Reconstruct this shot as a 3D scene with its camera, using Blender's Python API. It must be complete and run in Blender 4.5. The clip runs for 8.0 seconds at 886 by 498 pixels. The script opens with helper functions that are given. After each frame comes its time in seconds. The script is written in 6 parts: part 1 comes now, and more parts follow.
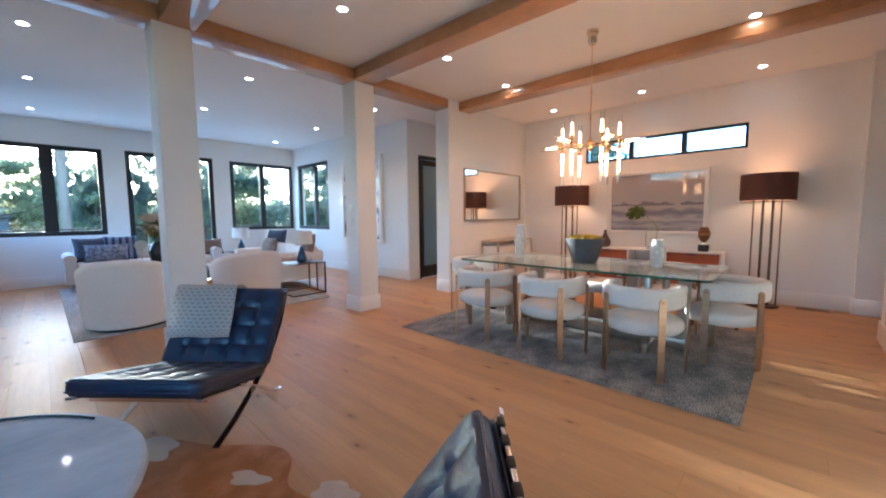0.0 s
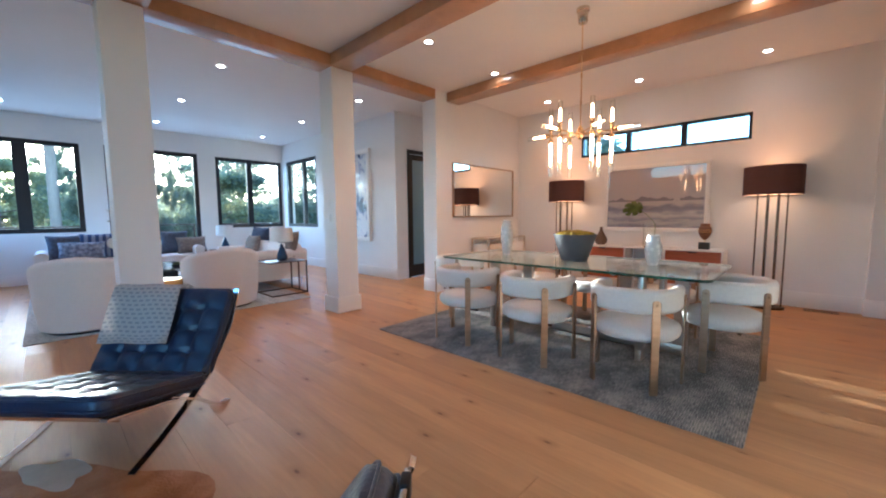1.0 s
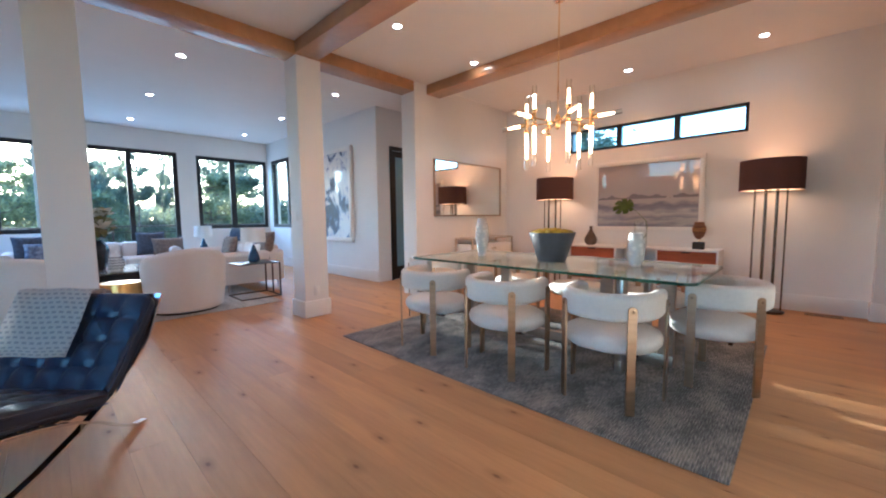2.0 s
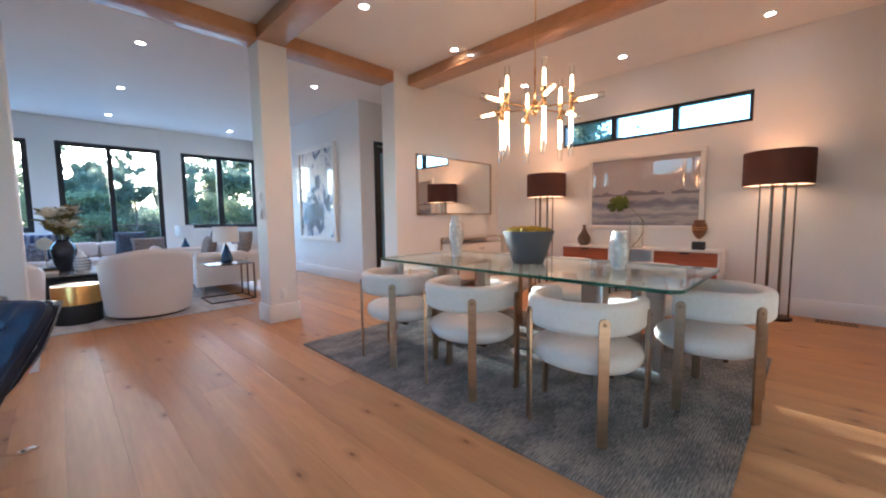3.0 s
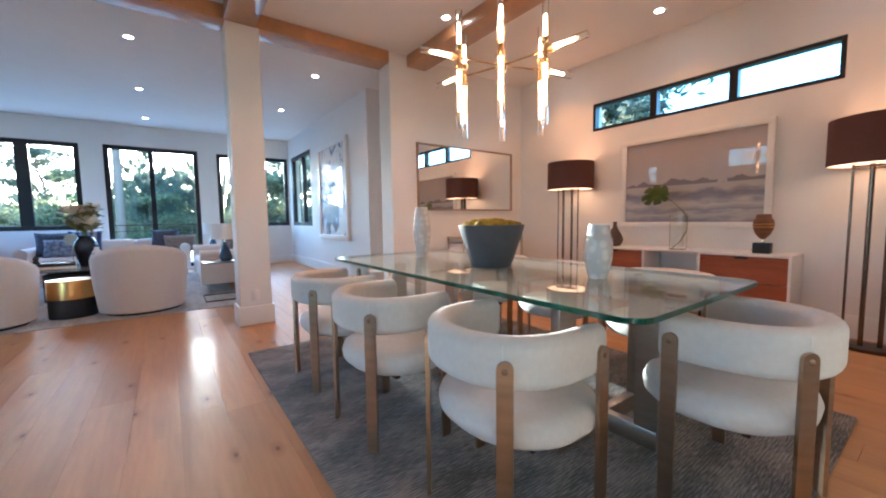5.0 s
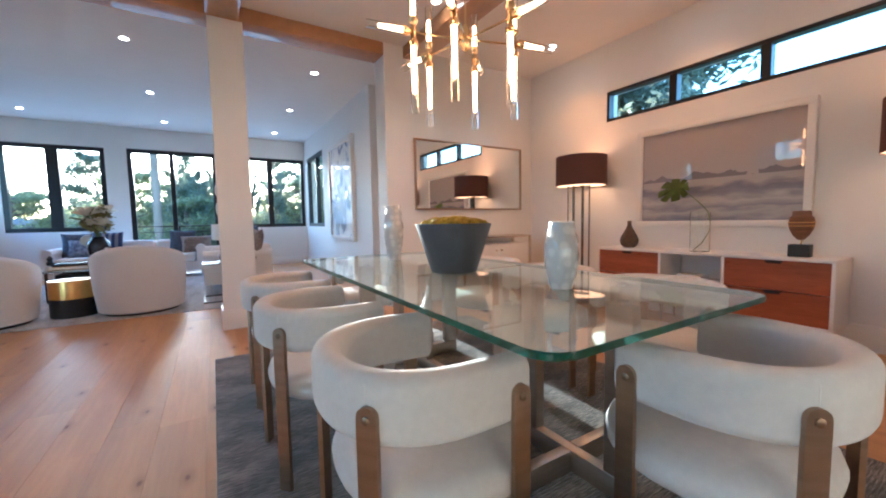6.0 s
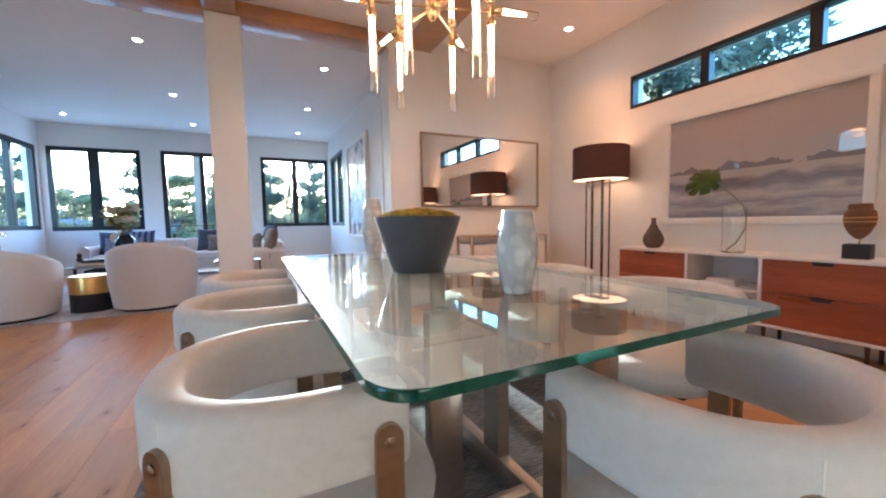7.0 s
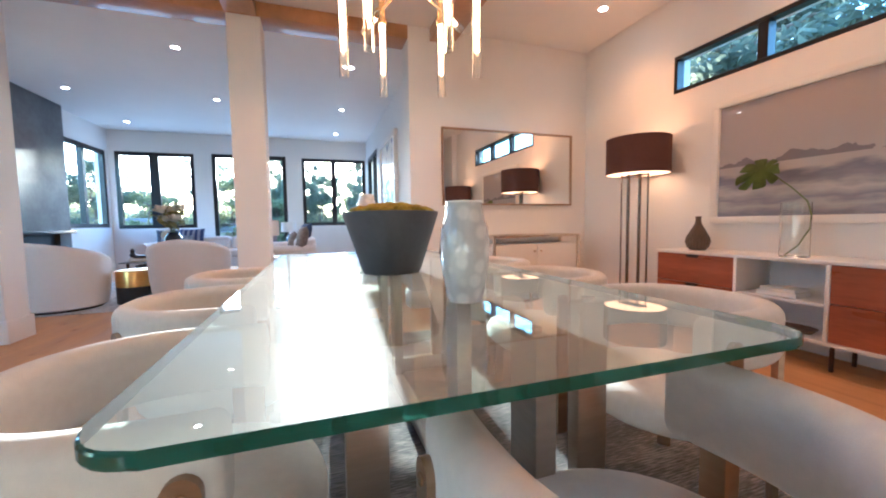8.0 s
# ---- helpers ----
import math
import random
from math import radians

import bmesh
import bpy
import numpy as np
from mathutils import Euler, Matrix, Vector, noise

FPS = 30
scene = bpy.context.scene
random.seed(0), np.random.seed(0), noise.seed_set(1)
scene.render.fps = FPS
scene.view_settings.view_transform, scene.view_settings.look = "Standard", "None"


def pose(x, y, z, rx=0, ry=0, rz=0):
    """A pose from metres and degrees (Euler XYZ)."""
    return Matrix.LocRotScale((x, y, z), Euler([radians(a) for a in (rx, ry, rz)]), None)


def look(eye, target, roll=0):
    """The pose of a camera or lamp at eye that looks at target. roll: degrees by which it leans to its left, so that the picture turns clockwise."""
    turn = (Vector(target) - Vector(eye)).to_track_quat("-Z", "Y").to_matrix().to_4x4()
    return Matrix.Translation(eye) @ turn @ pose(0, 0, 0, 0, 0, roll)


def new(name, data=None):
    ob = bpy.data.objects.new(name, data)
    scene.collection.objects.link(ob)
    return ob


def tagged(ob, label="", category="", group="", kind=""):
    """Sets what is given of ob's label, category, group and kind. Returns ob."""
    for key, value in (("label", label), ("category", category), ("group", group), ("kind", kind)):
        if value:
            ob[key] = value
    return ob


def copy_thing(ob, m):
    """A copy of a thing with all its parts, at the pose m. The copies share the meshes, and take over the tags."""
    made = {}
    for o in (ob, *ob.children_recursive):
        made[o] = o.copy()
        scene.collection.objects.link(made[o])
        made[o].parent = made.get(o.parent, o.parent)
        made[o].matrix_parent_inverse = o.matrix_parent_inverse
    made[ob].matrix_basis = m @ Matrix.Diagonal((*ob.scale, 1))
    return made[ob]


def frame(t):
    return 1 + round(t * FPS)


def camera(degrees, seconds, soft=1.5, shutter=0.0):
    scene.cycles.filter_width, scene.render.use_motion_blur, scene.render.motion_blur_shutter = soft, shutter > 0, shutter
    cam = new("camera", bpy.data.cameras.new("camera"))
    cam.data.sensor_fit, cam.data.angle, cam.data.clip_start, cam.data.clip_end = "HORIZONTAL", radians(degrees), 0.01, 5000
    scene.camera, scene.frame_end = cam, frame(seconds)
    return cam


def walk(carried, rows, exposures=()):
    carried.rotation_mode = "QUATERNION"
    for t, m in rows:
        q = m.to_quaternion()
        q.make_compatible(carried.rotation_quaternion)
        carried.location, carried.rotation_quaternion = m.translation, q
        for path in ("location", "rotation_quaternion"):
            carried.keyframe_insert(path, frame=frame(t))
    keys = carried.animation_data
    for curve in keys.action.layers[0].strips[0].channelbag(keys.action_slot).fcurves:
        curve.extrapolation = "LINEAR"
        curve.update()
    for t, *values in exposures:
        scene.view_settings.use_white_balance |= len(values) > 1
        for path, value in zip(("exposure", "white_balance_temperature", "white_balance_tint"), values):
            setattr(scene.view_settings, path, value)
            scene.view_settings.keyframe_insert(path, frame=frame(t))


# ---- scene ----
cam = camera(99.3, 8.0, soft=2.0)
PATH = [
    (0, (0.375, 0.786, 1.223), (-0.988, 2.239, 1.05), -0.5),
    (0.5, (0.358, 0.956, 1.203), (-1.008, 2.406, 1.026), -0.5),
    (1, (0.341, 1.145, 1.172), (-1.028, 2.592, 0.996), -0.5),
    (1.5, (0.357, 1.356, 1.146), (-1.017, 2.799, 0.977), -0.6),
    (3, (0.38, 2.035, 1.099), (-1.021, 3.453, 0.933), -0.7),
    (3.5, (0.403, 2.27, 1.082), (-1.047, 3.639, 0.919), -0.7),
    (4, (0.423, 2.518, 1.061), (-1.079, 3.83, 0.902), -0.8),
    (4.5, (0.446, 2.759, 1.039), (-1.114, 4.001, 0.881), -0.8),
    (6, (0.441, 3.495, 1.006), (-1.263, 4.531, 0.857), -1.0),
    (6.5, (0.421, 3.71, 0.983), (-1.331, 4.664, 0.839), -1.2),
    (7, (0.402, 3.901, 0.964), (-1.394, 4.773, 0.822), -1.0),
    (7.5, (0.379, 4.086, 0.953), (-1.468, 4.841, 0.813), -1.1),
    (8, (0.347, 4.251, 0.942), (-1.544, 4.891, 0.806), -0.8),
]
walk(cam, [(t, look(eye, target, roll)) for t, eye, target, roll in PATH], [(0.0, 4.12, 4600, 8), (4.0, 4.06, 4580, 8), (6.5, 4.04, 4580, 8), (8.0, 4.34, 4580, 8)])

# ---- light ----
SUN_AZ, SUN_EL = radians(178.2), radians(8.3)
world = bpy.data.worlds.new("sky")
scene.world = world
world.use_nodes = True
wn = world.node_tree
sky = wn.nodes.new("ShaderNodeTexSky")
sky.sky_type, sky.sun_disc = "NISHITA", False
sky.sun_elevation, sky.sun_rotation = SUN_EL, math.pi / 2 - SUN_AZ + 2 * math.pi
sky.air_density, sky.dust_density, sky.ozone_density = 1.0, 1.2, 2.0
wn.links.new(sky.outputs[0], wn.nodes["Background"].inputs[0])
wn.nodes["Background"].inputs[1].default_value = 0.15

sun_way = Vector((math.cos(SUN_EL) * math.cos(SUN_AZ), math.cos(SUN_EL) * math.sin(SUN_AZ), math.sin(SUN_EL)))
sun_data = bpy.data.lights.new("sun", "SUN")
sun_data.energy, sun_data.angle, sun_data.color = 2.0, radians(0.6), (1.0, 0.80, 0.55)
sun = new("sun", sun_data)
sun.matrix_world = look(tuple(sun_way * 60), (0, 0, 0))

SKY_W = 0.52
for y0, y1, z0, z1 in ((0.30, 1.65, 0.98, 2.54), (2.12, 3.56, 0.60, 2.55), (4.05, 5.48, 0.98, 2.54)):
    area = bpy.data.lights.new("window_light", "AREA")
    area.shape, area.size, area.size_y = "RECTANGLE", y1 - y0, z1 - z0
    area.energy, area.color = SKY_W, (0.70, 0.84, 1.0)
    eye = Vector((-9.63, (y0 + y1) / 2, (z0 + z1) / 2))
    new("window_light", area).matrix_world = look(tuple(eye), tuple(eye + Vector((1, 0, 0))))

WARM = (1.0, 0.37, 0.105)
DOWNLIGHT_W, CHANDELIER, LAMP_W = 0.62, 2.3, 0.09


# ---- materials ----
def mat(name, color, rough=0.5, metal=0.0, vary=0.0, scale=8.0, bump=0.0, bump_scale=60.0, stretch=(1, 1, 1),
        second=None, spec=None, coat=0.0, sheen=0.0, transmission=0.0, ior=1.45, rough_vary=0.0, per_object=0.0, detail=4.0):
    """A principled material whose colour drifts between two tones on a noise, with grain bump."""
    m = bpy.data.materials.new(name)
    m.use_nodes = True
    nt = m.node_tree
    N, L = nt.nodes, nt.links
    b = N["Principled BSDF"]
    b.inputs["Base Color"].default_value = (*color, 1)
    b.inputs["Roughness"].default_value, b.inputs["Metallic"].default_value = rough, metal
    b.inputs["IOR"].default_value = ior
    b.inputs["Coat Weight"].default_value, b.inputs["Sheen Weight"].default_value = coat, sheen
    b.inputs["Transmission Weight"].default_value = transmission
    if spec is not None:
        b.inputs["Specular IOR Level"].default_value = spec
    tc = N.new("ShaderNodeTexCoord")
    mp = N.new("ShaderNodeMapping")
    mp.inputs["Scale"].default_value = stretch
    L.new(tc.outputs["Object"], mp.inputs["Vector"])
    vec = mp.outputs["Vector"]
    if per_object:
        oi = N.new("ShaderNodeObjectInfo")
        ad = N.new("ShaderNodeVectorMath")
        ad.operation = "MULTIPLY_ADD"
        ad.inputs[1].default_value, = ((37.0, 91.0, 53.0),)
        L.new(oi.outputs["Random"], ad.inputs[0])
        L.new(vec, ad.inputs[2])
        vec = ad.outputs[0]
    if vary or second:
        n1 = N.new("ShaderNodeTexNoise")
        n1.inputs["Scale"].default_value, n1.inputs["Detail"].default_value = scale, detail
        n2 = N.new("ShaderNodeTexNoise")
        n2.inputs["Scale"].default_value, n2.inputs["Detail"].default_value = scale * 7.3, 3.0
        L.new(vec, n1.inputs["Vector"]), L.new(vec, n2.inputs["Vector"])
        mx = N.new("ShaderNodeMath")
        mx.operation = "MULTIPLY_ADD"
        mx.inputs[1].default_value = 0.35
        L.new(n2.outputs["Fac"], mx.inputs[0]), L.new(n1.outputs["Fac"], mx.inputs[2])
        cr = N.new("ShaderNodeValToRGB")
        dark = tuple(c * (1 - vary) for c in color) if second is None else second
        light = tuple(min(1, c * (1 + vary * 0.6)) for c in color) if second is None else color
        cr.color_ramp.elements[0].position, cr.color_ramp.elements[1].position = 0.45, 0.9
        cr.color_ramp.elements[0].color, cr.color_ramp.elements[1].color = (*dark, 1), (*light, 1)
        L.new(mx.outputs[0], cr.inputs["Fac"])
        col = cr.outputs["Color"]
        if per_object:
            hs = N.new("ShaderNodeHueSaturation")
            mr = N.new("ShaderNodeMapRange")
            mr.inputs["To Min"].default_value, mr.inputs["To Max"].default_value = 1 - per_object, 1 + per_object
            L.new(oi.outputs["Random"], mr.inputs["Value"])
            L.new(mr.outputs[0], hs.inputs["Value"]), L.new(col, hs.inputs["Color"])
            col = hs.outputs["Color"]
        L.new(col, b.inputs["Base Color"])
        if rough_vary:
            rr = N.new("ShaderNodeMapRange")
            rr.inputs["From Min"].default_value, rr.inputs["From Max"].default_value = 0.3, 0.9
            rr.inputs["To Min"].default_value, rr.inputs["To Max"].default_value = rough - rough_vary, rough + rough_vary
            L.new(n1.outputs["Fac"], rr.inputs["Value"]), L.new(rr.outputs[0], b.inputs["Roughness"])
    if bump:
        nb = N.new("ShaderNodeTexNoise")
        nb.inputs["Scale"].default_value, nb.inputs["Detail"].default_value = bump_scale, 5.0
        L.new(vec, nb.inputs["Vector"])
        bp = N.new("ShaderNodeBump")
        bp.inputs["Strength"].default_value, bp.inputs["Distance"].default_value = bump, 0.01
        L.new(nb.outputs["Fac"], bp.inputs["Height"]), L.new(bp.outputs["Normal"], b.inputs["Normal"])
    return m


def glow(name, color, strength):
    m = bpy.data.materials.new(name)
    m.use_nodes = True
    b = m.node_tree.nodes["Principled BSDF"]
    b.inputs["Base Color"].default_value = (*color, 1)
    b.inputs["Emission Color"].default_value, b.inputs["Emission Strength"].default_value = (*color, 1), strength
    return m


def sheet_glass(name, tint, ior, dust=0.0, haze=0.0):
    """Flat clear glass: straight through, with a Fresnel gloss and a little dust."""
    m = bpy.data.materials.new(name)
    m.use_nodes = True
    N, L = m.node_tree.nodes, m.node_tree.links
    N.remove(N["Principled BSDF"])
    tr, gl, fr, mx = N.new("ShaderNodeBsdfTransparent"), N.new("ShaderNodeBsdfGlossy"), N.new("ShaderNodeFresnel"), N.new("ShaderNodeMixShader")
    tr.inputs["Color"].default_value = (*tint, 1)
    gl.inputs["Roughness"].default_value = 0.0
    fr.inputs["IOR"].default_value = ior
    L.new(fr.outputs[0], mx.inputs[0]), L.new(tr.outputs[0], mx.inputs[1]), L.new(gl.outputs[0], mx.inputs[2])
    out = mx.outputs[0]
    if dust:
        dg, dm = N.new("ShaderNodeBsdfGlossy"), N.new("ShaderNodeMixShader")
        dg.inputs["Roughness"].default_value = 0.5
        dm.inputs[0].default_value = dust
        L.new(out, dm.inputs[1]), L.new(dg.outputs[0], dm.inputs[2])
        df, fm = N.new("ShaderNodeBsdfDiffuse"), N.new("ShaderNodeMixShader")
        df.inputs["Color"].default_value = (0.8, 0.8, 0.76, 1)
        fm.inputs[0].default_value = 0.05
        L.new(dm.outputs[0], fm.inputs[1]), L.new(df.outputs[0], fm.inputs[2])
        out = fm.outputs[0]
    if haze:
        # patchy translucent veil that imitates sun glare washing out the panes
        tl, hm, nz, mr = N.new("ShaderNodeBsdfTranslucent"), N.new("ShaderNodeMixShader"), N.new("ShaderNodeTexNoise"), N.new("ShaderNodeMapRange")
        tc = N.new("ShaderNodeTexCoord")
        tl.inputs["Color"].default_value = (0.9, 0.9, 0.9, 1)
        nz.inputs["Scale"].default_value, nz.inputs["Detail"].default_value = 1.7, 5.0
        mr.inputs["From Min"].default_value, mr.inputs["From Max"].default_value = 0.35, 0.75
        mr.inputs["To Min"].default_value, mr.inputs["To Max"].default_value = haze * 0.6, haze * 1.7
        L.new(tc.outputs["Object"], nz.inputs["Vector"]), L.new(nz.outputs["Fac"], mr.inputs["Value"])
        L.new(mr.outputs[0], hm.inputs[0]), L.new(out, hm.inputs[1]), L.new(tl.outputs[0], hm.inputs[2])
        out = hm.outputs[0]
    L.new(out, N["Material Output"].inputs["Surface"])
    return m


M_PANE = sheet_glass("window_glass", (0.985, 0.99, 0.99), 1.35, haze=0.42)
# blue tint colours the light of the added south window
M_TINTED = sheet_glass("tinted_glass", (0.04, 0.15, 0.58), 1.35)
M_TABLE_GLASS = sheet_glass("table_glass", (0.70, 0.82, 0.76), 2.5, 0.09)
M_CLEAR = sheet_glass("glass_underside", (0.96, 0.99, 0.975), 1.0)
M_GLASS_EDGE = mat("glass_edge", (0.008, 0.085, 0.06), 0.10, transmission=0.35, ior=1.5)
M_WALL = mat("wall_paint", (0.80, 0.79, 0.77), 0.6, vary=0.03, scale=0.8, bump=0.05, bump_scale=180)
# dark taupe for unseen walls, takes bounce light off the dining side
M_DIMMED_WALL = mat("dimmed_wall", (0.42, 0.38, 0.34), 0.65, vary=0.04, scale=0.8, bump=0.05, bump_scale=180)
M_CEIL = mat("ceiling_paint", (0.80, 0.79, 0.77), 0.7, vary=0.03, scale=0.6, bump=0.05, bump_scale=140)
M_TRIM = mat("trim_paint", (0.82, 0.81, 0.79), 0.35, vary=0.02, scale=2)
M_BEAM = mat("beam_wood", (0.46, 0.235, 0.095), 0.38, vary=0.28, scale=1.6, bump=0.08, bump_scale=24, rough_vary=0.08, coat=0.6)
M_OAK = mat("oak_floor", (0.515, 0.288, 0.130), 0.50, spec=0.29, vary=0.20, scale=1.1, stretch=(0.55, 6.0, 6.0), bump=0.05, bump_scale=22, per_object=0.08, rough_vary=0.09, detail=4.0)
M_SUBFLOOR = mat("floor_joint", (0.34, 0.19, 0.09), 0.9)
M_BLACK = mat("black_frame", (0.018, 0.018, 0.020), 0.35, vary=0.15, scale=4)
M_GLASS = mat("clear_glass", (0.97, 0.99, 0.98), 0.0, transmission=1.0, ior=1.45)
M_FROST = mat("frosted_glass", (0.20, 0.34, 0.42), 0.35, vary=0.06, scale=1.5, spec=0.6)
M_MIRROR = mat("mirror_glass", (0.90, 0.91, 0.90), 0.01, metal=1.0)
M_BOUCLE = mat("boucle", (0.69, 0.67, 0.64), 0.95, vary=0.05, scale=45, bump=0.22, bump_scale=620, sheen=0.3)
M_LINEN = mat("linen", (0.79, 0.765, 0.74), 0.9, vary=0.02, scale=30, bump=0.15, bump_scale=420, sheen=0.2)
M_BRONZE = mat("brushed_bronze", (0.40, 0.29, 0.20), 0.34, metal=1.0, vary=0.12, scale=6, stretch=(1, 1, 8), bump=0.03, bump_scale=120)
M_STEEL = mat("brushed_steel", (0.58, 0.56, 0.53), 0.30, metal=1.0, vary=0.10, scale=8, stretch=(8, 1, 1), bump=0.03, bump_scale=150)
M_BOLT = mat("worn_bronze_bolt", (0.30, 0.21, 0.14), 0.4, metal=1.0, vary=0.2, scale=40)
M_POST = mat("dark_nickel", (0.20, 0.155, 0.13), 0.20, metal=1.0, vary=0.1, scale=6)
M_CHROME = mat("chrome", (0.78, 0.78, 0.78), 0.08, metal=1.0)
M_DARKMETAL = mat("dark_bronze", (0.07, 0.045, 0.035), 0.36, metal=0.8, vary=0.15, scale=5)
M_CHAMPAGNE = mat("champagne_metal", (0.70, 0.61, 0.49), 0.24, metal=1.0, vary=0.06, scale=6)
M_BRASS = mat("polished_brass", (0.80, 0.58, 0.30), 0.16, metal=1.0)
M_SOFTSTEEL = mat("satin_bronze_steel", (0.56, 0.50, 0.44), 0.33, metal=1.0, vary=0.10, scale=8, stretch=(1, 1, 8))
M_GOLD = mat("gold_leaf", (0.78, 0.46, 0.15), 0.30, metal=1.0, vary=0.15, scale=7, bump=0.06, bump_scale=30)
# blue sky reflection on the black leather is put into the base colour
M_LEATHER = mat("black_leather_blue_sheen", (0.009, 0.022, 0.060), 0.37, spec=0.80, vary=0.35, scale=5, bump=0.2, bump_scale=95, rough_vary=0.06)
M_STRAP = mat("leather_strap", (0.03, 0.018, 0.013), 0.5, vary=0.2, scale=10, bump=0.1, bump_scale=120)
M_SHADE = mat("lamp_shade_fabric", (0.12, 0.050, 0.040), 0.85, vary=0.15, scale=120, bump=0.2, bump_scale=300)
M_SHADE_IN = mat("shade_lining", (0.75, 0.66, 0.55), 0.8)
M_WHITE_SHADE = mat("white_shade", (0.80, 0.79, 0.77), 0.85, vary=0.04, scale=60, bump=0.1, bump_scale=250)
M_WHITE = mat("white_lacquer", (0.80, 0.79, 0.77), 0.3, vary=0.02, scale=3)
M_WALNUT = mat("walnut_veneer", (0.35, 0.095, 0.038), 0.32, vary=0.35, scale=1.2, stretch=(1.2, 1, 9), bump=0.03, bump_scale=40, rough_vary=0.06)
M_BOWL = mat("slate_bowl", (0.098, 0.100, 0.112), 0.5, vary=0.18, scale=6, bump=0.10, bump_scale=70)
M_MOSS = mat("moss", (0.42, 0.31, 0.02), 0.95, vary=0.55, scale=18, bump=0.8, bump_scale=120)
M_PEARL = mat("pearl_ceramic", (0.72, 0.74, 0.76), 0.16, vary=0.14, scale=14, coat=1.0)
M_POT = mat("ribbed_stoneware", (0.13, 0.085, 0.06), 0.5, vary=0.3, scale=12, bump=0.1)
M_CARVED = mat("carved_wood", (0.19, 0.085, 0.04), 0.5, vary=0.4, scale=9, stretch=(1, 1, 7), bump=0.3, bump_scale=40)
M_BLOCK = mat("black_block", (0.02, 0.02, 0.022), 0.5, vary=0.2, scale=9)
M_LEAF = mat("leaf_green", (0.12, 0.17, 0.03), 0.42, vary=0.35, scale=10, bump=0.1)
M_STEM = mat("stem_green", (0.13, 0.17, 0.05), 0.5, vary=0.2, scale=10)
M_PETAL = mat("cream_petal", (0.82, 0.74, 0.60), 0.7, vary=0.12, scale=14)
M_OLIVE = mat("olive_leaf", (0.26, 0.21, 0.065), 0.5, vary=0.4, scale=10)
M_DARKVASE = mat("dark_glazed_vase", (0.025, 0.03, 0.04), 0.15, vary=0.4, scale=9, coat=0.4)
M_FRAME = mat("white_frame", (0.82, 0.80, 0.77), 0.4, vary=0.02, scale=5)
M_MARBLE = mat("marble", (0.62, 0.62, 0.635), 0.06, second=(0.43, 0.44, 0.47), scale=1.6, stretch=(2.2, 1, 1), detail=9)
M_NAVY = mat("navy_fabric", (0.055, 0.075, 0.13), 0.9, vary=0.35, scale=22, bump=0.3, bump_scale=200)
M_GREYBLUE = mat("grey_blue_fabric", (0.085, 0.10, 0.135), 0.9, vary=0.35, scale=30, bump=0.3, bump_scale=200)
M_SPECKLE = mat("speckled_fabric", (0.40, 0.43, 0.49), 0.9, second=(0.045, 0.06, 0.11), scale=16, bump=0.2, bump_scale=200)
M_TAUPE = mat("taupe_fabric", (0.25, 0.205, 0.175), 0.9, vary=0.35, scale=26, bump=0.3, bump_scale=200)
M_STONE = mat("dark_stone", (0.11, 0.11, 0.115), 0.5, vary=0.4, scale=2.2, bump=0.15, bump_scale=20)
M_BOOK = mat("book_cloth", (0.025, 0.025, 0.03), 0.6, vary=0.2, scale=10)
M_BOOK2 = mat("ochre_book_cloth", (0.45, 0.28, 0.08), 0.6, vary=0.2, scale=10)
M_PAPER = mat("paper", (0.78, 0.76, 0.70), 0.8, vary=0.05, scale=40)
M_PLASTIC = mat("white_plastic", (0.80, 0.79, 0.76), 0.35)
M_DISC = glow("shade_diffuser", (1.0, 0.48, 0.19), 0.26)
M_BULB = glow("chandelier_tube", (1.0, 0.43, 0.14), CHANDELIER)
M_LENS = glow("downlight_lens", (1.0, 0.80, 0.60), 4.0)
M_GRASS = mat("grass", (0.075, 0.10, 0.035), 0.95, vary=0.4, scale=0.6, bump=0.5, bump_scale=9)
M_BARK = mat("bark", (0.16, 0.11, 0.08), 0.9, vary=0.4, scale=5, stretch=(1, 1, 0.2), bump=0.6, bump_scale=14)
M_POLE = mat("weathered_pole", (0.25, 0.17, 0.12), 0.9, vary=0.3, scale=4, stretch=(1, 1, 0.15), bump=0.4, bump_scale=18)
M_NEEDLE = mat("tree_foliage", (0.12, 0.13, 0.09), 0.7, vary=0.45, scale=0.9)
M_NEEDLE2 = mat("pale_foliage", (0.17, 0.17, 0.085), 0.7, vary=0.45, scale=0.9)
M_DECK = mat("deck_boards", (0.38, 0.34, 0.30), 0.8, vary=0.25, scale=2, stretch=(8, 1, 1), bump=0.2)
M_STUCCO = mat("stucco", (0.55, 0.52, 0.47), 0.9, vary=0.1, scale=1.5, bump=0.3, bump_scale=60)
M_ROOF = mat("roof_shingle", (0.16, 0.14, 0.13), 0.9, vary=0.3, scale=3, bump=0.3, bump_scale=20)


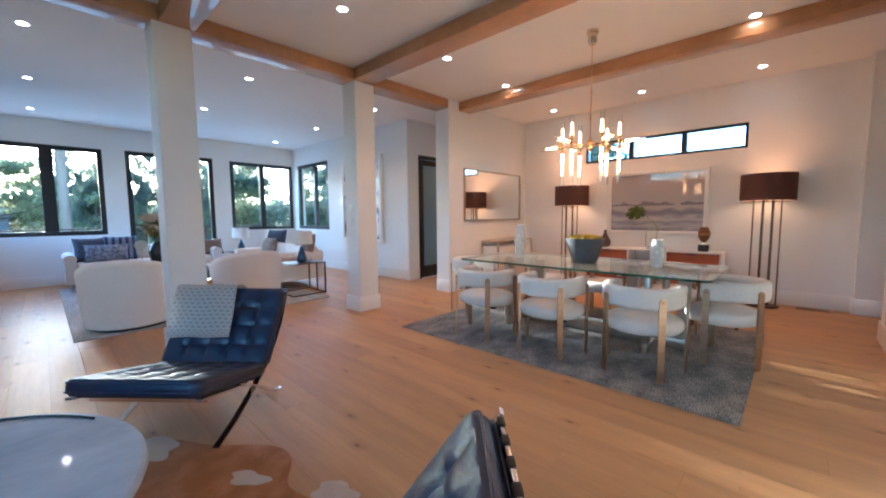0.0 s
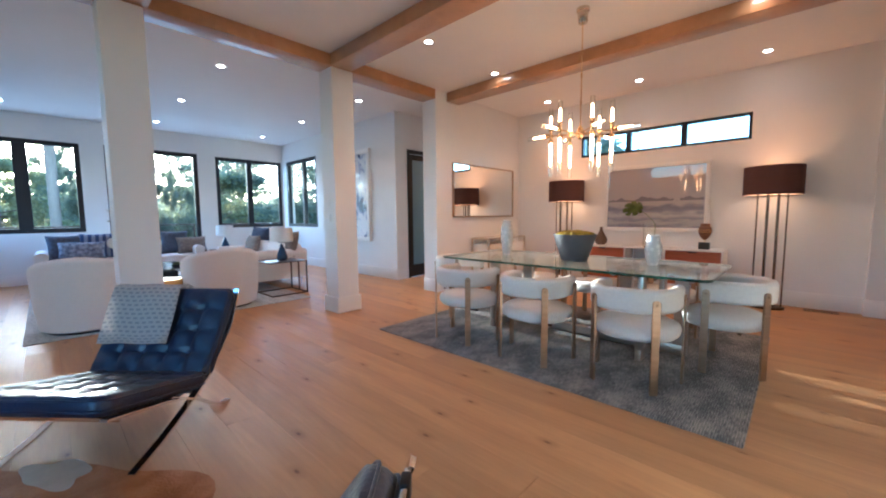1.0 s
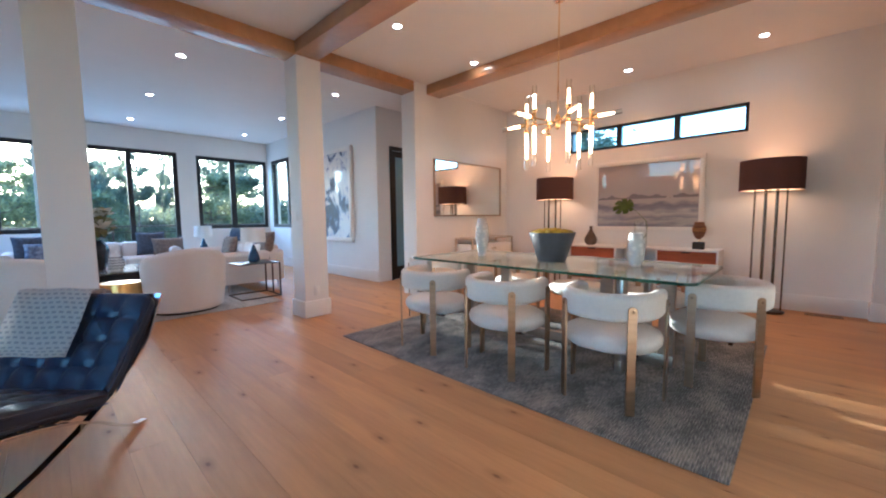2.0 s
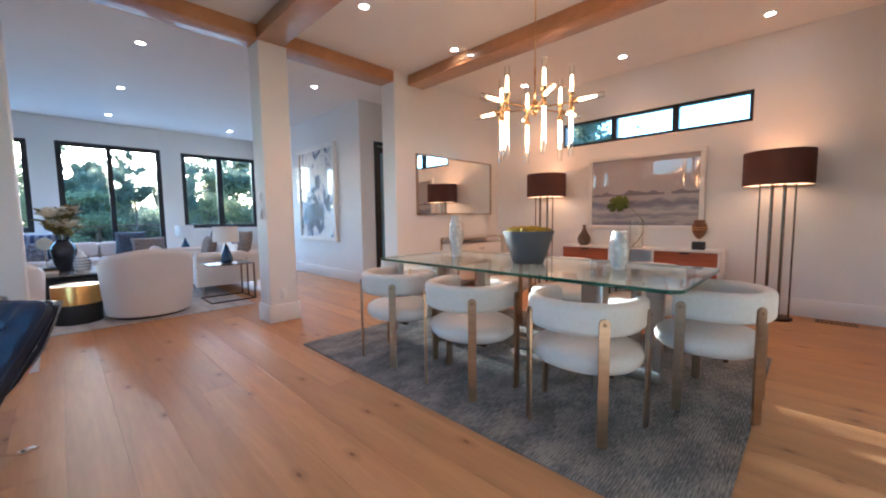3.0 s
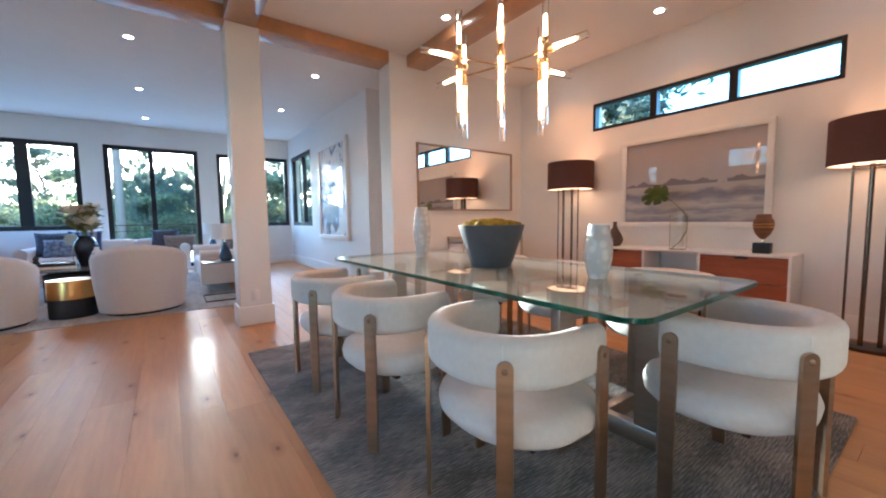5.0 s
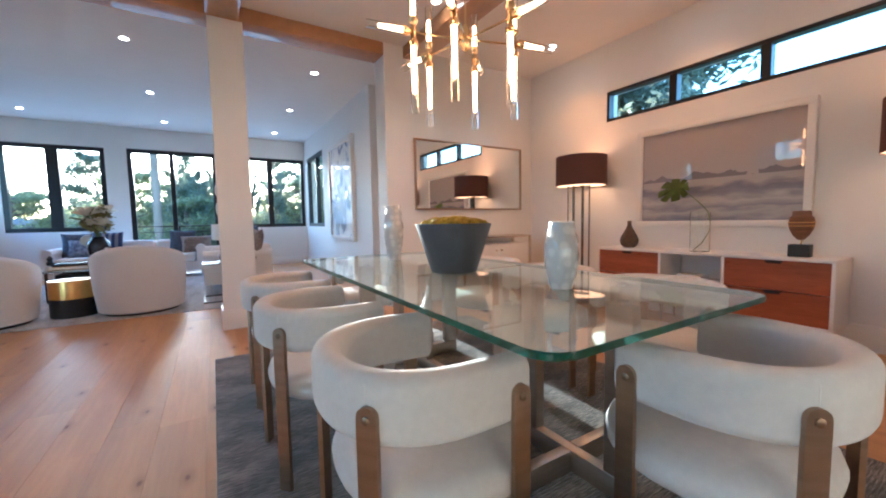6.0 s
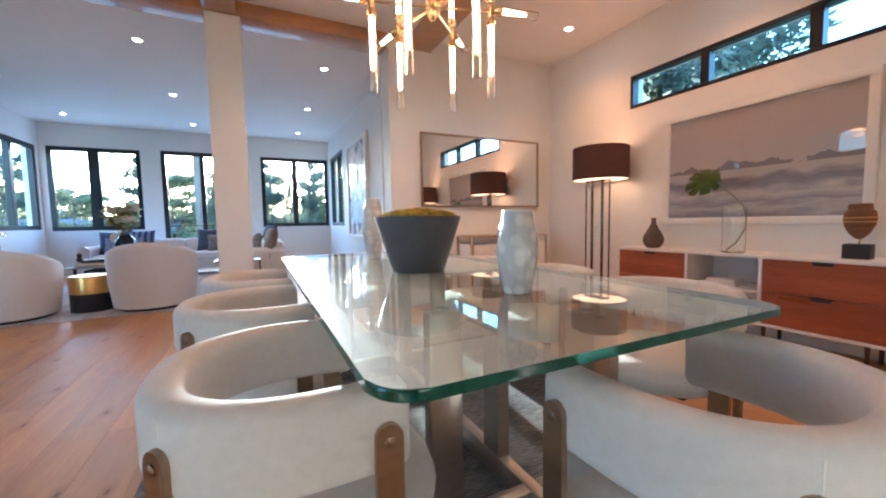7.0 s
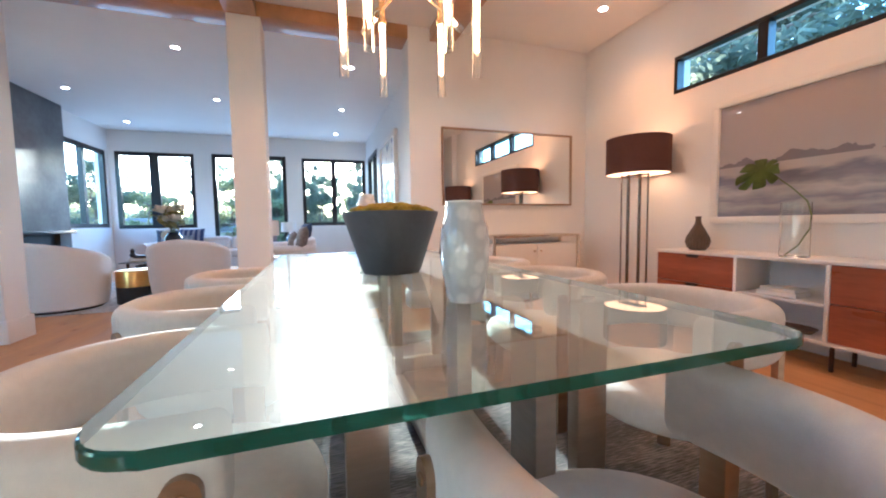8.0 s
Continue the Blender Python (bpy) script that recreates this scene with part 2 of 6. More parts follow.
def let_light_through(m, share):
    """Leaves: part of the light passes through the blade."""
    N, L = m.node_tree.nodes, m.node_tree.links
    b = N["Principled BSDF"]
    tl, mx = N.new("ShaderNodeBsdfTranslucent"), N.new("ShaderNodeMixShader")
    mx.inputs[0].default_value = share
    src = b.inputs["Base Color"].links[0].from_socket
    hs = N.new("ShaderNodeHueSaturation")
    hs.inputs["Value"].default_value, hs.inputs["Saturation"].default_value = 2.2, 1.0
    L.new(src, hs.inputs["Color"]), L.new(hs.outputs["Color"], tl.inputs["Color"])
    L.new(b.outputs[0], mx.inputs[1]), L.new(tl.outputs[0], mx.inputs[2])
    L.new(mx.outputs[0], N["Material Output"].inputs["Surface"])


for m in (M_NEEDLE, M_NEEDLE2):
    let_light_through(m, 0.5)


def spotted(m, ground, spot, scale):
    """Rounded pearly spots over a slightly darker glaze."""
    N, L = m.node_tree.nodes, m.node_tree.links
    tc, vo, cr = N.new("ShaderNodeTexCoord"), N.new("ShaderNodeTexVoronoi"), N.new("ShaderNodeValToRGB")
    vo.inputs["Scale"].default_value, vo.inputs["Randomness"].default_value = scale, 0.55
    L.new(tc.outputs["Object"], vo.inputs["Vector"]), L.new(vo.outputs["Distance"], cr.inputs["Fac"])
    cr.color_ramp.elements[0].position, cr.color_ramp.elements[0].color = 0.30, (*spot, 1)
    cr.color_ramp.elements[1].position, cr.color_ramp.elements[1].color = 0.52, (*ground, 1)
    L.new(cr.outputs["Color"], N["Principled BSDF"].inputs["Base Color"])


spotted(M_PEARL, (0.60, 0.595, 0.59), (0.76, 0.745, 0.72), 25.0)


def cloth_print(name, ground, ink):
    """Cream throw with rows of small grey dashes."""
    m = mat(name, ground, 0.95, vary=0.05, scale=30, bump=0.4, bump_scale=160)
    nt = m.node_tree
    b = nt.nodes["Principled BSDF"]
    br = nt.nodes.new("ShaderNodeTexBrick")
    br.inputs["Color1"].default_value = br.inputs["Color2"].default_value = (*ink, 1)
    br.inputs["Mortar"].default_value = (*ground, 1)
    br.inputs["Scale"].default_value, br.inputs["Mortar Size"].default_value = 8.6, 0.075
    br.inputs["Row Height"].default_value, br.inputs["Brick Width"].default_value = 0.25, 0.36
    tc = nt.nodes.new("ShaderNodeTexCoord")
    nt.links.new(tc.outputs["UV"], br.inputs["Vector"])
    nt.links.new(br.outputs["Color"], b.inputs["Base Color"])
    return m


def striped(name, a, c, scale, axis="X"):
    """Fabric with woven stripes."""
    m = mat(name, a, 0.92, vary=0.1, scale=20, bump=0.3, bump_scale=220)
    nt = m.node_tree
    wv = nt.nodes.new("ShaderNodeTexWave")
    wv.bands_direction = axis
    wv.inputs["Scale"].default_value, wv.inputs["Distortion"].default_value = scale, 0.6
    tc = nt.nodes.new("ShaderNodeTexCoord")
    nt.links.new(tc.outputs["Object"], wv.inputs["Vector"])
    cr = nt.nodes.new("ShaderNodeValToRGB")
    cr.color_ramp.elements[0].color, cr.color_ramp.elements[1].color = (*a, 1), (*c, 1)
    cr.color_ramp.elements[0].position, cr.color_ramp.elements[1].position = 0.35, 0.65
    nt.links.new(wv.outputs["Fac"], cr.inputs["Fac"])
    nt.links.new(cr.outputs["Color"], nt.nodes["Principled BSDF"].inputs["Base Color"])
    return m


def rug_material(name, tones, stretch, rough=0.95, ribs=0.0):
    """Loomed rug: short streaks of several yarn tones, broader faded patches, and a ribbed weave with shade coloured
    into its grooves.
    """
    m = mat(name, tones[0], rough, bump=0.6, bump_scale=70, stretch=stretch)
    nt = m.node_tree
    N, L = nt.nodes, nt.links
    tc = N.new("ShaderNodeTexCoord")

    def drift(scale, stretched, detail):
        mp, n = N.new("ShaderNodeMapping"), N.new("ShaderNodeTexNoise")
        mp.inputs["Scale"].default_value = stretched
        n.inputs["Scale"].default_value, n.inputs["Detail"].default_value = scale, detail
        L.new(tc.outputs["Object"], mp.inputs["Vector"]), L.new(mp.outputs[0], n.inputs["Vector"])
        return n.outputs["Fac"]

    def sum_of(a, k, b):
        ma = N.new("ShaderNodeMath")
        ma.operation = "MULTIPLY_ADD"
        ma.inputs[1].default_value = k
        L.new(a, ma.inputs[0]), L.new(b, ma.inputs[2])
        return ma.outputs[0]

    streak = drift(1.0, (stretch[0] * 6.5, stretch[1] * 4.6, 1.0), 6.0)
    fade = drift(1.0, (stretch[0] * 0.22, stretch[1] * 0.9, 1.0), 4.0)
    cr = N.new("ShaderNodeValToRGB")
    el = cr.color_ramp.elements
    el[0].position, el[1].position = 0.70, 0.96
    el[0].color, el[1].color = (*tones[0], 1), (*tones[2], 1)
    e = el.new(0.82)
    e.color = (*tones[1], 1)
    L.new(sum_of(fade, 0.65, streak), cr.inputs["Fac"]), L.new(cr.outputs["Color"], N["Principled BSDF"].inputs["Base Color"])
    if ribs:
        wv, bp, dk = N.new("ShaderNodeTexWave"), N.new("ShaderNodeBump"), N.new("ShaderNodeMixRGB")
        wv.inputs["Scale"].default_value, wv.inputs["Distortion"].default_value, wv.inputs["Detail Scale"].default_value = ribs, 1.6, 2.0
        L.new(tc.outputs["Object"], wv.inputs["Vector"]), L.new(wv.outputs["Fac"], bp.inputs["Height"])
        bp.inputs["Strength"].default_value, bp.inputs["Distance"].default_value = 0.6, 0.004
        L.new(N["Bump"].outputs["Normal"], bp.inputs["Normal"]), L.new(bp.outputs["Normal"], N["Principled BSDF"].inputs["Normal"])
        # groove shade put into the colour: the rib wave darkens its hollows
        dk.blend_type = "MULTIPLY"
        mr = N.new("ShaderNodeMapRange")
        mr.inputs["To Min"].default_value, mr.inputs["To Max"].default_value = 0.78, 1.1
        L.new(wv.outputs["Fac"], mr.inputs["Value"])
        dk.inputs["Fac"].default_value = 1.0
        L.new(cr.outputs["Color"], dk.inputs["Color1"]), L.new(mr.outputs[0], dk.inputs["Color2"])
        L.new(dk.outputs["Color"], N["Principled BSDF"].inputs["Base Color"])
    return m


def with_knots(m, dark):
    """Scattered small dark knots and short mineral streaks in the boards."""
    N, L = m.node_tree.nodes, m.node_tree.links
    b = N["Principled BSDF"]
    src = b.inputs["Base Color"].links[0].from_socket
    tc, mp, vo, cr, mx = N.new("ShaderNodeTexCoord"), N.new("ShaderNodeMapping"), N.new("ShaderNodeTexVoronoi"), N.new("ShaderNodeValToRGB"), N.new("ShaderNodeMixRGB")
    oi, ad = N.new("ShaderNodeObjectInfo"), N.new("ShaderNodeVectorMath")
    ad.operation = "MULTIPLY_ADD"
    ad.inputs[1].default_value, = ((31.0, 17.0, 0.0),)
    mp.inputs["Scale"].default_value = (0.9, 2.0, 0.0)
    L.new(oi.outputs["Random"], ad.inputs[0]), L.new(tc.outputs["Object"], ad.inputs[2]), L.new(ad.outputs[0], mp.inputs["Vector"])
    vo.voronoi_dimensions = "2D"
    vo.inputs["Scale"].default_value = 1.3
    L.new(mp.outputs[0], vo.inputs["Vector"]), L.new(vo.outputs["Distance"], cr.inputs["Fac"])
    cr.color_ramp.elements[0].position, cr.color_ramp.elements[0].color = 0.010, (0.80, 0.80, 0.80, 1)
    cr.color_ramp.elements[1].position, cr.color_ramp.elements[1].color = 0.10, (0, 0, 0, 1)
    cr.color_ramp.elements.new(0.032).color = (0.28, 0.28, 0.28, 1)
    mx.inputs["Color2"].default_value = (*dark, 1)
    L.new(cr.outputs["Color"], mx.inputs["Fac"]), L.new(src, mx.inputs["Color1"]), L.new(mx.outputs["Color"], b.inputs["Base Color"])


with_knots(M_OAK, (0.14, 0.06, 0.03))
M_THROW = cloth_print("woven_throw", (0.77, 0.735, 0.70), (0.50, 0.49, 0.51))
M_STRIPE = striped("striped_fabric", (0.035, 0.055, 0.13), (0.24, 0.25, 0.30), 3.2)
M_RUG = rug_material("charcoal_rug", ((0.140, 0.144, 0.158), (0.24, 0.238, 0.242), (0.40, 0.375, 0.35)), (30.0, 4.0, 1.0), ribs=24.0)
M_LRUG = rug_material("pale_rug", ((0.38, 0.38, 0.38), (0.52, 0.52, 0.51), (0.62, 0.61, 0.59)), (8.0, 8.0, 1.0))
M_HIDE = rug_material("cowhide", ((0.34, 0.125, 0.035), (0.41, 0.165, 0.05), (0.47, 0.21, 0.075)), (1.2, 1.2, 1.0), 0.7)
M_HIDE_WHITE = mat("white_hide", (0.58, 0.48, 0.39), 0.7, vary=0.1, scale=12, bump=0.3, bump_scale=120)


# ---- mesh tools ----
def finish(name, bm, material, smooth=None):
    me = bpy.data.meshes.new(name)
    bmesh.ops.recalc_face_normals(bm, faces=bm.faces[:])
    bm.to_mesh(me)
    bm.free()
    for m in (material if isinstance(material, (list, tuple)) else [material]):
        me.materials.append(m)
    if smooth is not None:
        me.polygons.foreach_set("use_smooth", [True] * len(me.polygons))
        if smooth < 3.1:
            me.set_sharp_from_angle(angle=smooth)
    return me


def part(name, bm, material, parent, label="", smooth=0.7):
    """One mesh object under a thing or under a part."""
    ob = new(name, finish(name, bm, material, smooth))
    ob.parent = parent
    if label:
        ob["label"] = label
    return ob


def solo(name, bm, material, label, category, m=None, kind="", group="", smooth=0.7):
    """A thing that is one mesh."""
    ob = new(name, finish(name, bm, material, smooth))
    if m is not None:
        ob.matrix_basis = m
    return tagged(ob, label, category, group, kind)


def thing(name, label, category, m=None, group="", kind=""):
    ob = new(name)
    ob.empty_display_size = 0.1
    if m is not None:
        ob.matrix_basis = m
    return tagged(ob, label, category, group, kind)


def add(bm, other, m=None):
    """Adds the faces of another bmesh, placed by m."""
    if m is not None:
        bmesh.ops.transform(other, matrix=m, verts=other.verts[:])
    me = bpy.data.meshes.new("tmp")
    other.to_mesh(me)
    other.free()
    bm.from_mesh(me)
    bpy.data.meshes.remove(me)
    return bm


def box(x0, x1, y0, y1, z0, z1, bevel=0.0, seg=2):
    bm = bmesh.new()
    bmesh.ops.create_cube(bm, size=1.0)
    bmesh.ops.transform(bm, matrix=Matrix.Translation(((x0 + x1) / 2, (y0 + y1) / 2, (z0 + z1) / 2)) @ Matrix.Diagonal((x1 - x0, y1 - y0, z1 - z0, 1)), verts=bm.verts[:])
    if bevel:
        bmesh.ops.bevel(bm, geom=bm.edges[:], offset=bevel, segments=seg, profile=0.5, affect="EDGES")
    return bm


def lathe(profile, seg=32, close=True, squash=1.0):
    """Turned body: profile is (radius, z) from bottom to top."""
    bm = bmesh.new()
    rings = []
    for r, z in profile:
        rings.append([bm.verts.new((r * math.cos(2 * math.pi * i / seg), squash * r * math.sin(2 * math.pi * i / seg), z)) for i in range(seg)])
    for a, b in zip(rings, rings[1:]):
        for i in range(seg):
            bm.faces.new((a[i], a[(i + 1) % seg], b[(i + 1) % seg], b[i]))
    if close:
        for ring in (rings[0], rings[-1]):
            if (ring[0].co.xy.length) > 1e-5:
                bm.faces.new(ring)
    return bm


def tube(points, r, seg=10, closed=False, cap=True, flat=None):
    """Round rod along points; flat=(w, h) makes a flat bar instead, h along world z where it can."""
    bm = bmesh.new()
    pts = [Vector(p) for p in points]
    rings = []
    n = len(pts)
    for i, p in enumerate(pts):
        a = pts[(i - 1) % n] if (closed or i > 0) else p
        b = pts[(i + 1) % n] if (closed or i < n - 1) else p
        d = (b - a).normalized()
        up = Vector((0, 0, 1)) if abs(d.z) < 0.97 else Vector((1, 0, 0))
        s = d.cross(up).normalized()
        u = s.cross(d).normalized()
        if flat:
            w, h = flat[0] / 2, flat[1] / 2
            rings.append([bm.verts.new(p + s * x * w + u * y * h) for x, y in ((-1, -1), (1, -1), (1, 1), (-1, 1))])
        else:
            rr = r[i] if isinstance(r, (list, tuple)) else r
            rings.append([bm.verts.new(p + s * rr * math.cos(2 * math.pi * k / seg) + u * rr * math.sin(2 * math.pi * k / seg)) for k in range(seg)])
    k = len(rings[0])
    for i in range(n if closed else n - 1):
        a, b = rings[i], rings[(i + 1) % n]
        for j in range(k):
            bm.faces.new((a[j], a[(j + 1) % k], b[(j + 1) % k], b[j]))
    if cap and not closed:
        bm.faces.new(rings[0]), bm.faces.new(rings[-1])
    return bm


def sweep(section, frames):
    """Sweeps a closed (u, v) section through frames (origin, u axis, v axis) and caps the ends."""
    bm = bmesh.new()
    rings = [[bm.verts.new(Vector(o) + Vector(a) * u + Vector(b) * v) for u, v in section] for o, a, b in frames]
    k = len(section)
    for a, b in zip(rings, rings[1:]):
        for j in range(k):
            bm.faces.new((a[j], a[(j + 1) % k], b[(j + 1) % k], b[j]))
    bm.faces.new(rings[0]), bm.faces.new(rings[-1])
    return bm


def rounded(w, h, r, n=5):
    """Points of a rounded rectangle round the origin."""
    out = []
    for cx, cy, a0 in ((w / 2 - r, h / 2 - r, 0), (-w / 2 + r, h / 2 - r, 90), (-w / 2 + r, -h / 2 + r, 180), (w / 2 - r, -h / 2 + r, 270)):
        for i in range(n + 1):
            a = radians(a0 + 90 * i / n)
            out.append((cx + r * math.cos(a), cy + r * math.sin(a)))
    return out


def slab(outline, z0, z1, bevel=0.0, seg=3):
    """Upright prism over an outline."""
    bm = bmesh.new()
    lo = [bm.verts.new((x, y, z0)) for x, y in outline]
    hi = [bm.verts.new((x, y, z1)) for x, y in outline]
    k = len(lo)
    bm.faces.new(lo), bm.faces.new(hi)
    for i in range(k):
        bm.faces.new((lo[i], lo[(i + 1) % k], hi[(i + 1) % k], hi[i]))
    if bevel:
        rim = [e for e in bm.edges if abs(e.verts[0].co.z - e.verts[1].co.z) < 1e-6]
        bmesh.ops.bevel(bm, geom=rim, offset=bevel, segments=seg, profile=0.5, affect="EDGES")
    return bm


def wall(name, axis, at, thick, u0, u1, z0, z1, openings=(), material=None, label="plain white painted wall"):
    """A wall along x (axis 'x') or y, its faces at `at` and at + thick, pierced by openings (u0, u1, z0, z1)."""
    us = sorted({u0, u1, *[v for o in openings for v in o[:2]]})
    zs = sorted({z0, z1, *[v for o in openings for v in o[2:]]})
    full = lambda i, j: 0 <= i < len(us) - 1 and 0 <= j < len(zs) - 1 and not any(
        o[0] <= (us[i] + us[i + 1]) / 2 <= o[1] and o[2] <= (zs[j] + zs[j + 1]) / 2 <= o[3] for o in openings)
    bm = bmesh.new()
    at2 = at + thick
    P = (lambda u, w, z: (u, w, z)) if axis == "x" else (lambda u, w, z: (w, u, z))
    vert = {}

    def V(u, w, z):
        key = (round(u, 4), round(w, 4), round(z, 4))
        if key not in vert:
            vert[key] = bm.verts.new(P(u, w, z))
        return vert[key]

    for i in range(len(us) - 1):
        for j in range(len(zs) - 1):
            if not full(i, j):
                continue
            a, b, c, d = us[i], us[i + 1], zs[j], zs[j + 1]
            for w in (at, at2):
                bm.faces.new((V(a, w, c), V(b, w, c), V(b, w, d), V(a, w, d)))
            for ok, (p, q) in ((full(i - 1, j), ((a, c), (a, d))), (full(i + 1, j), ((b, c), (b, d))), (full(i, j - 1), ((a, c), (b, c))), (full(i, j + 1), ((a, d), (b, d)))):
                if not ok:
                    bm.faces.new((V(p[0], at, p[1]), V(q[0], at, q[1]), V(q[0], at2, q[1]), V(p[0], at2, p[1])))
    return solo(name, bm, material or M_WALL, label, "wall", kind="structure", smooth=None)


def window(name, axis, at, u0, u1, z0, z1, mullions=(), depth=0.09, bar=0.05, label="black metal framed window with clear panes", glass=None):
    """Black frame with mullions and one pane in each light, its inner face at `at`, depth away from the room by sign."""
    th = thing(name, label, "window", kind="structure")
    a, b = sorted((at, at + depth))
    B = (lambda p, q, r, s: box(p, q, a, b, r, s, 0.004, 1)) if axis == "x" else (lambda p, q, r, s: box(a, b, p, q, r, s, 0.004, 1))
    part("window_frame", B(u0, u1, z1 - bar, z1), M_BLACK, th)
    part("window_frame", B(u0, u1, z0, z0 + bar), M_BLACK, th)
    part("window_frame", B(u0, u0 + bar, z0 + bar, z1 - bar), M_BLACK, th)
    part("window_frame", B(u1 - bar, u1, z0 + bar, z1 - bar), M_BLACK, th)
    cuts = [u0 + bar]
    for mu, w in mullions:
        part("mullion", B(mu - w / 2, mu + w / 2, z0 + bar, z1 - bar), M_BLACK, th)
        cuts += [mu - w / 2, mu + w / 2]
    cuts.append(u1 - bar)
    mid = (a + b) / 2
    for p, q in zip(cuts[::2], cuts[1::2]):
        bm = box(p, q, mid - 0.004, mid + 0.004, z0 + bar, z1 - bar) if axis == "x" else box(mid - 0.004, mid + 0.004, p, q, z0 + bar, z1 - bar)
        k = 1 if axis == "x" else 0
        for f in bm.faces:
            f.normal_update()
            f.material_index = 0 if f.normal[k] * depth < -0.5 else 1
        part("pane", bm, [glass or M_PANE, M_CLEAR], th, smooth=None)
    return th


def baseboard(axis, at, out, u0, u1):
    """Tall white baseboard; out is the way into the room."""
    a, b = sorted((at, at + 0.018 * out))
    bm = box(u0, u1, a, b, 0, 0.19, 0.005) if axis == "x" else box(a, b, u0, u1, 0, 0.19, 0.005)
    solo("baseboard", bm, M_TRIM, "tall white painted baseboard along the wall", "baseboard", kind="structure")


# ---- the shell ----
CEIL, BEAM = 3.037, 2.90
wall("wall_west", "y", -9.65, -0.2, -0.08, 5.76, 0, CEIL, [(0.225, 1.70, 0.92, 2.59), (2.05, 3.63, 0.06, 2.61), (3.99, 5.53, 0.93, 2.59)])
window("window_1", "y", -9.66, 0.225, 1.70, 0.92, 2.59, [(0.93, 0.18)], -0.09, 0.08)
window("window_2", "y", -9.66, 2.05, 3.63, 0.06, 2.61, [(2.80, 0.085)], -0.09, 0.085)
window("window_3", "y", -9.66, 3.99, 5.53, 0.93, 2.59, [(4.74, 0.12)], -0.09, 0.08)
wall("wall_north_living", "x", 5.56, 0.2, -9.65, -5.0, 0, CEIL, [(-9.42, -7.86, 0.93, 2.58)])
window("window_4", "x", 5.57, -9.42, -7.86, 0.93, 2.58, [(-8.55, 0.10)], 0.09, 0.08)
wall("wall_hall_side", "y", -5.0, -0.2, 5.76, 8.2, 0, CEIL, [(5.88, 6.78, 0.0, 2.36)])
wall("wall_hall_end", "x", 8.2, 0.2, -5.2, -3.75, 0, CEIL)
wall("wall_mirror", "y", -3.67, -0.28, 5.25, 8.2, 0, CEIL)
wall("wall_dining", "x", 7.54, 0.2, -3.67, 0.93, 0, CEIL, [(-2.43, -0.17, 2.135, 2.48)])
window("window_5", "x", 7.535, -2.43, -0.17, 2.135, 2.48, [(-1.68, 0.075), (-0.93, 0.075)], 0.09, 0.035, "long black framed clerestory window with three panes")
wall("wall_jog", "x", 7.42, 0.32, 0.93, 2.6, 0, CEIL)
wall("wall_alcove", "y", 2.4, 0.2, 6.25, 7.42, 0, CEIL)
wall("wall_return", "x", 6.25, -0.2, 1.02, 2.6, 0, CEIL)
# unseen east and south walls, coloured dark to dim the right side
wall("wall_east", "y", 1.02, 0.2, -1.5, 6.05, 0, CEIL, (), M_DIMMED_WALL, "plain unseen wall in dark taupe to cut bounce light")
wall("wall_south", "x", -1.3, -0.2, -3.95, 1.02, 0, CEIL, [(-3.70, -1.25, 2.42, 2.98), (-1.10, 0.90, 0.03, 2.30)], M_DIMMED_WALL, "unseen dark taupe wall to cut bounce light, with added window and door")
# unseen window, added to throw blue light on the leather chairs
window("blue_fill_window", "x", -1.31, -3.70, -1.25, 2.42, 2.98, [(-2.48, 0.06)], -0.09, 0.05, "unseen wide high black framed window, added for blue light on the leather", M_TINTED)
# unseen door, added as fill on the south sides of the chairs
window("fill_door", "x", -1.31, -1.10, 0.90, 0.03, 2.30, [(-0.10, 0.08)], -0.09, 0.06, "unseen black framed sliding glass door with clear panes, added for fill light")
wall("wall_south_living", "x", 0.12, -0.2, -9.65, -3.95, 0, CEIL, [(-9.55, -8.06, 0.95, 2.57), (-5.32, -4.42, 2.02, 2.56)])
window("window_6", "x", 0.11, -9.55, -8.06, 0.95, 2.57, [(-8.75, 0.10)], -0.09, 0.08)
window("window_8", "x", 0.11, -5.32, -4.42, 2.02, 2.56, [(-4.87, 0.26)], -0.09, 0.04, "small high black framed window with two panes")
wall("wall_stub", "y", -3.67, -0.28, -1.3, -0.08, 0, CEIL)

solo("ceiling", box(-9.85, 2.6, 0.40, 8.4, CEIL, CEIL + 0.2), M_CEIL, "smooth white painted ceiling", "ceiling", kind="structure", smooth=None)
solo("ceiling", box(-9.85, -3.95, -0.08, 0.40, CEIL, CEIL + 0.2), M_CEIL, "smooth white painted ceiling", "ceiling", kind="structure", smooth=None)
solo("ceiling", box(-3.95, 1.22, -1.5, 0.40, CEIL, CEIL + 0.2), M_CEIL, "smooth white painted ceiling", "ceiling", kind="structure", smooth=None)

# timber beams, the long one over the columns and the cross ones on the dining side
def beam(x0, x1, y0, y1):
    solo("beam", box(x0, x1, y0, y1, BEAM, CEIL, 0.006), M_BEAM, "stained wooden ceiling beam with square edges", "beam", kind="structure", group="ceiling beams")


beam(-3.95, -3.67, -0.08, 5.25)
for y0 in (1.59, 3.53, 5.49):
    beam(-3.667, 1.018, y0, y0 + 0.27)

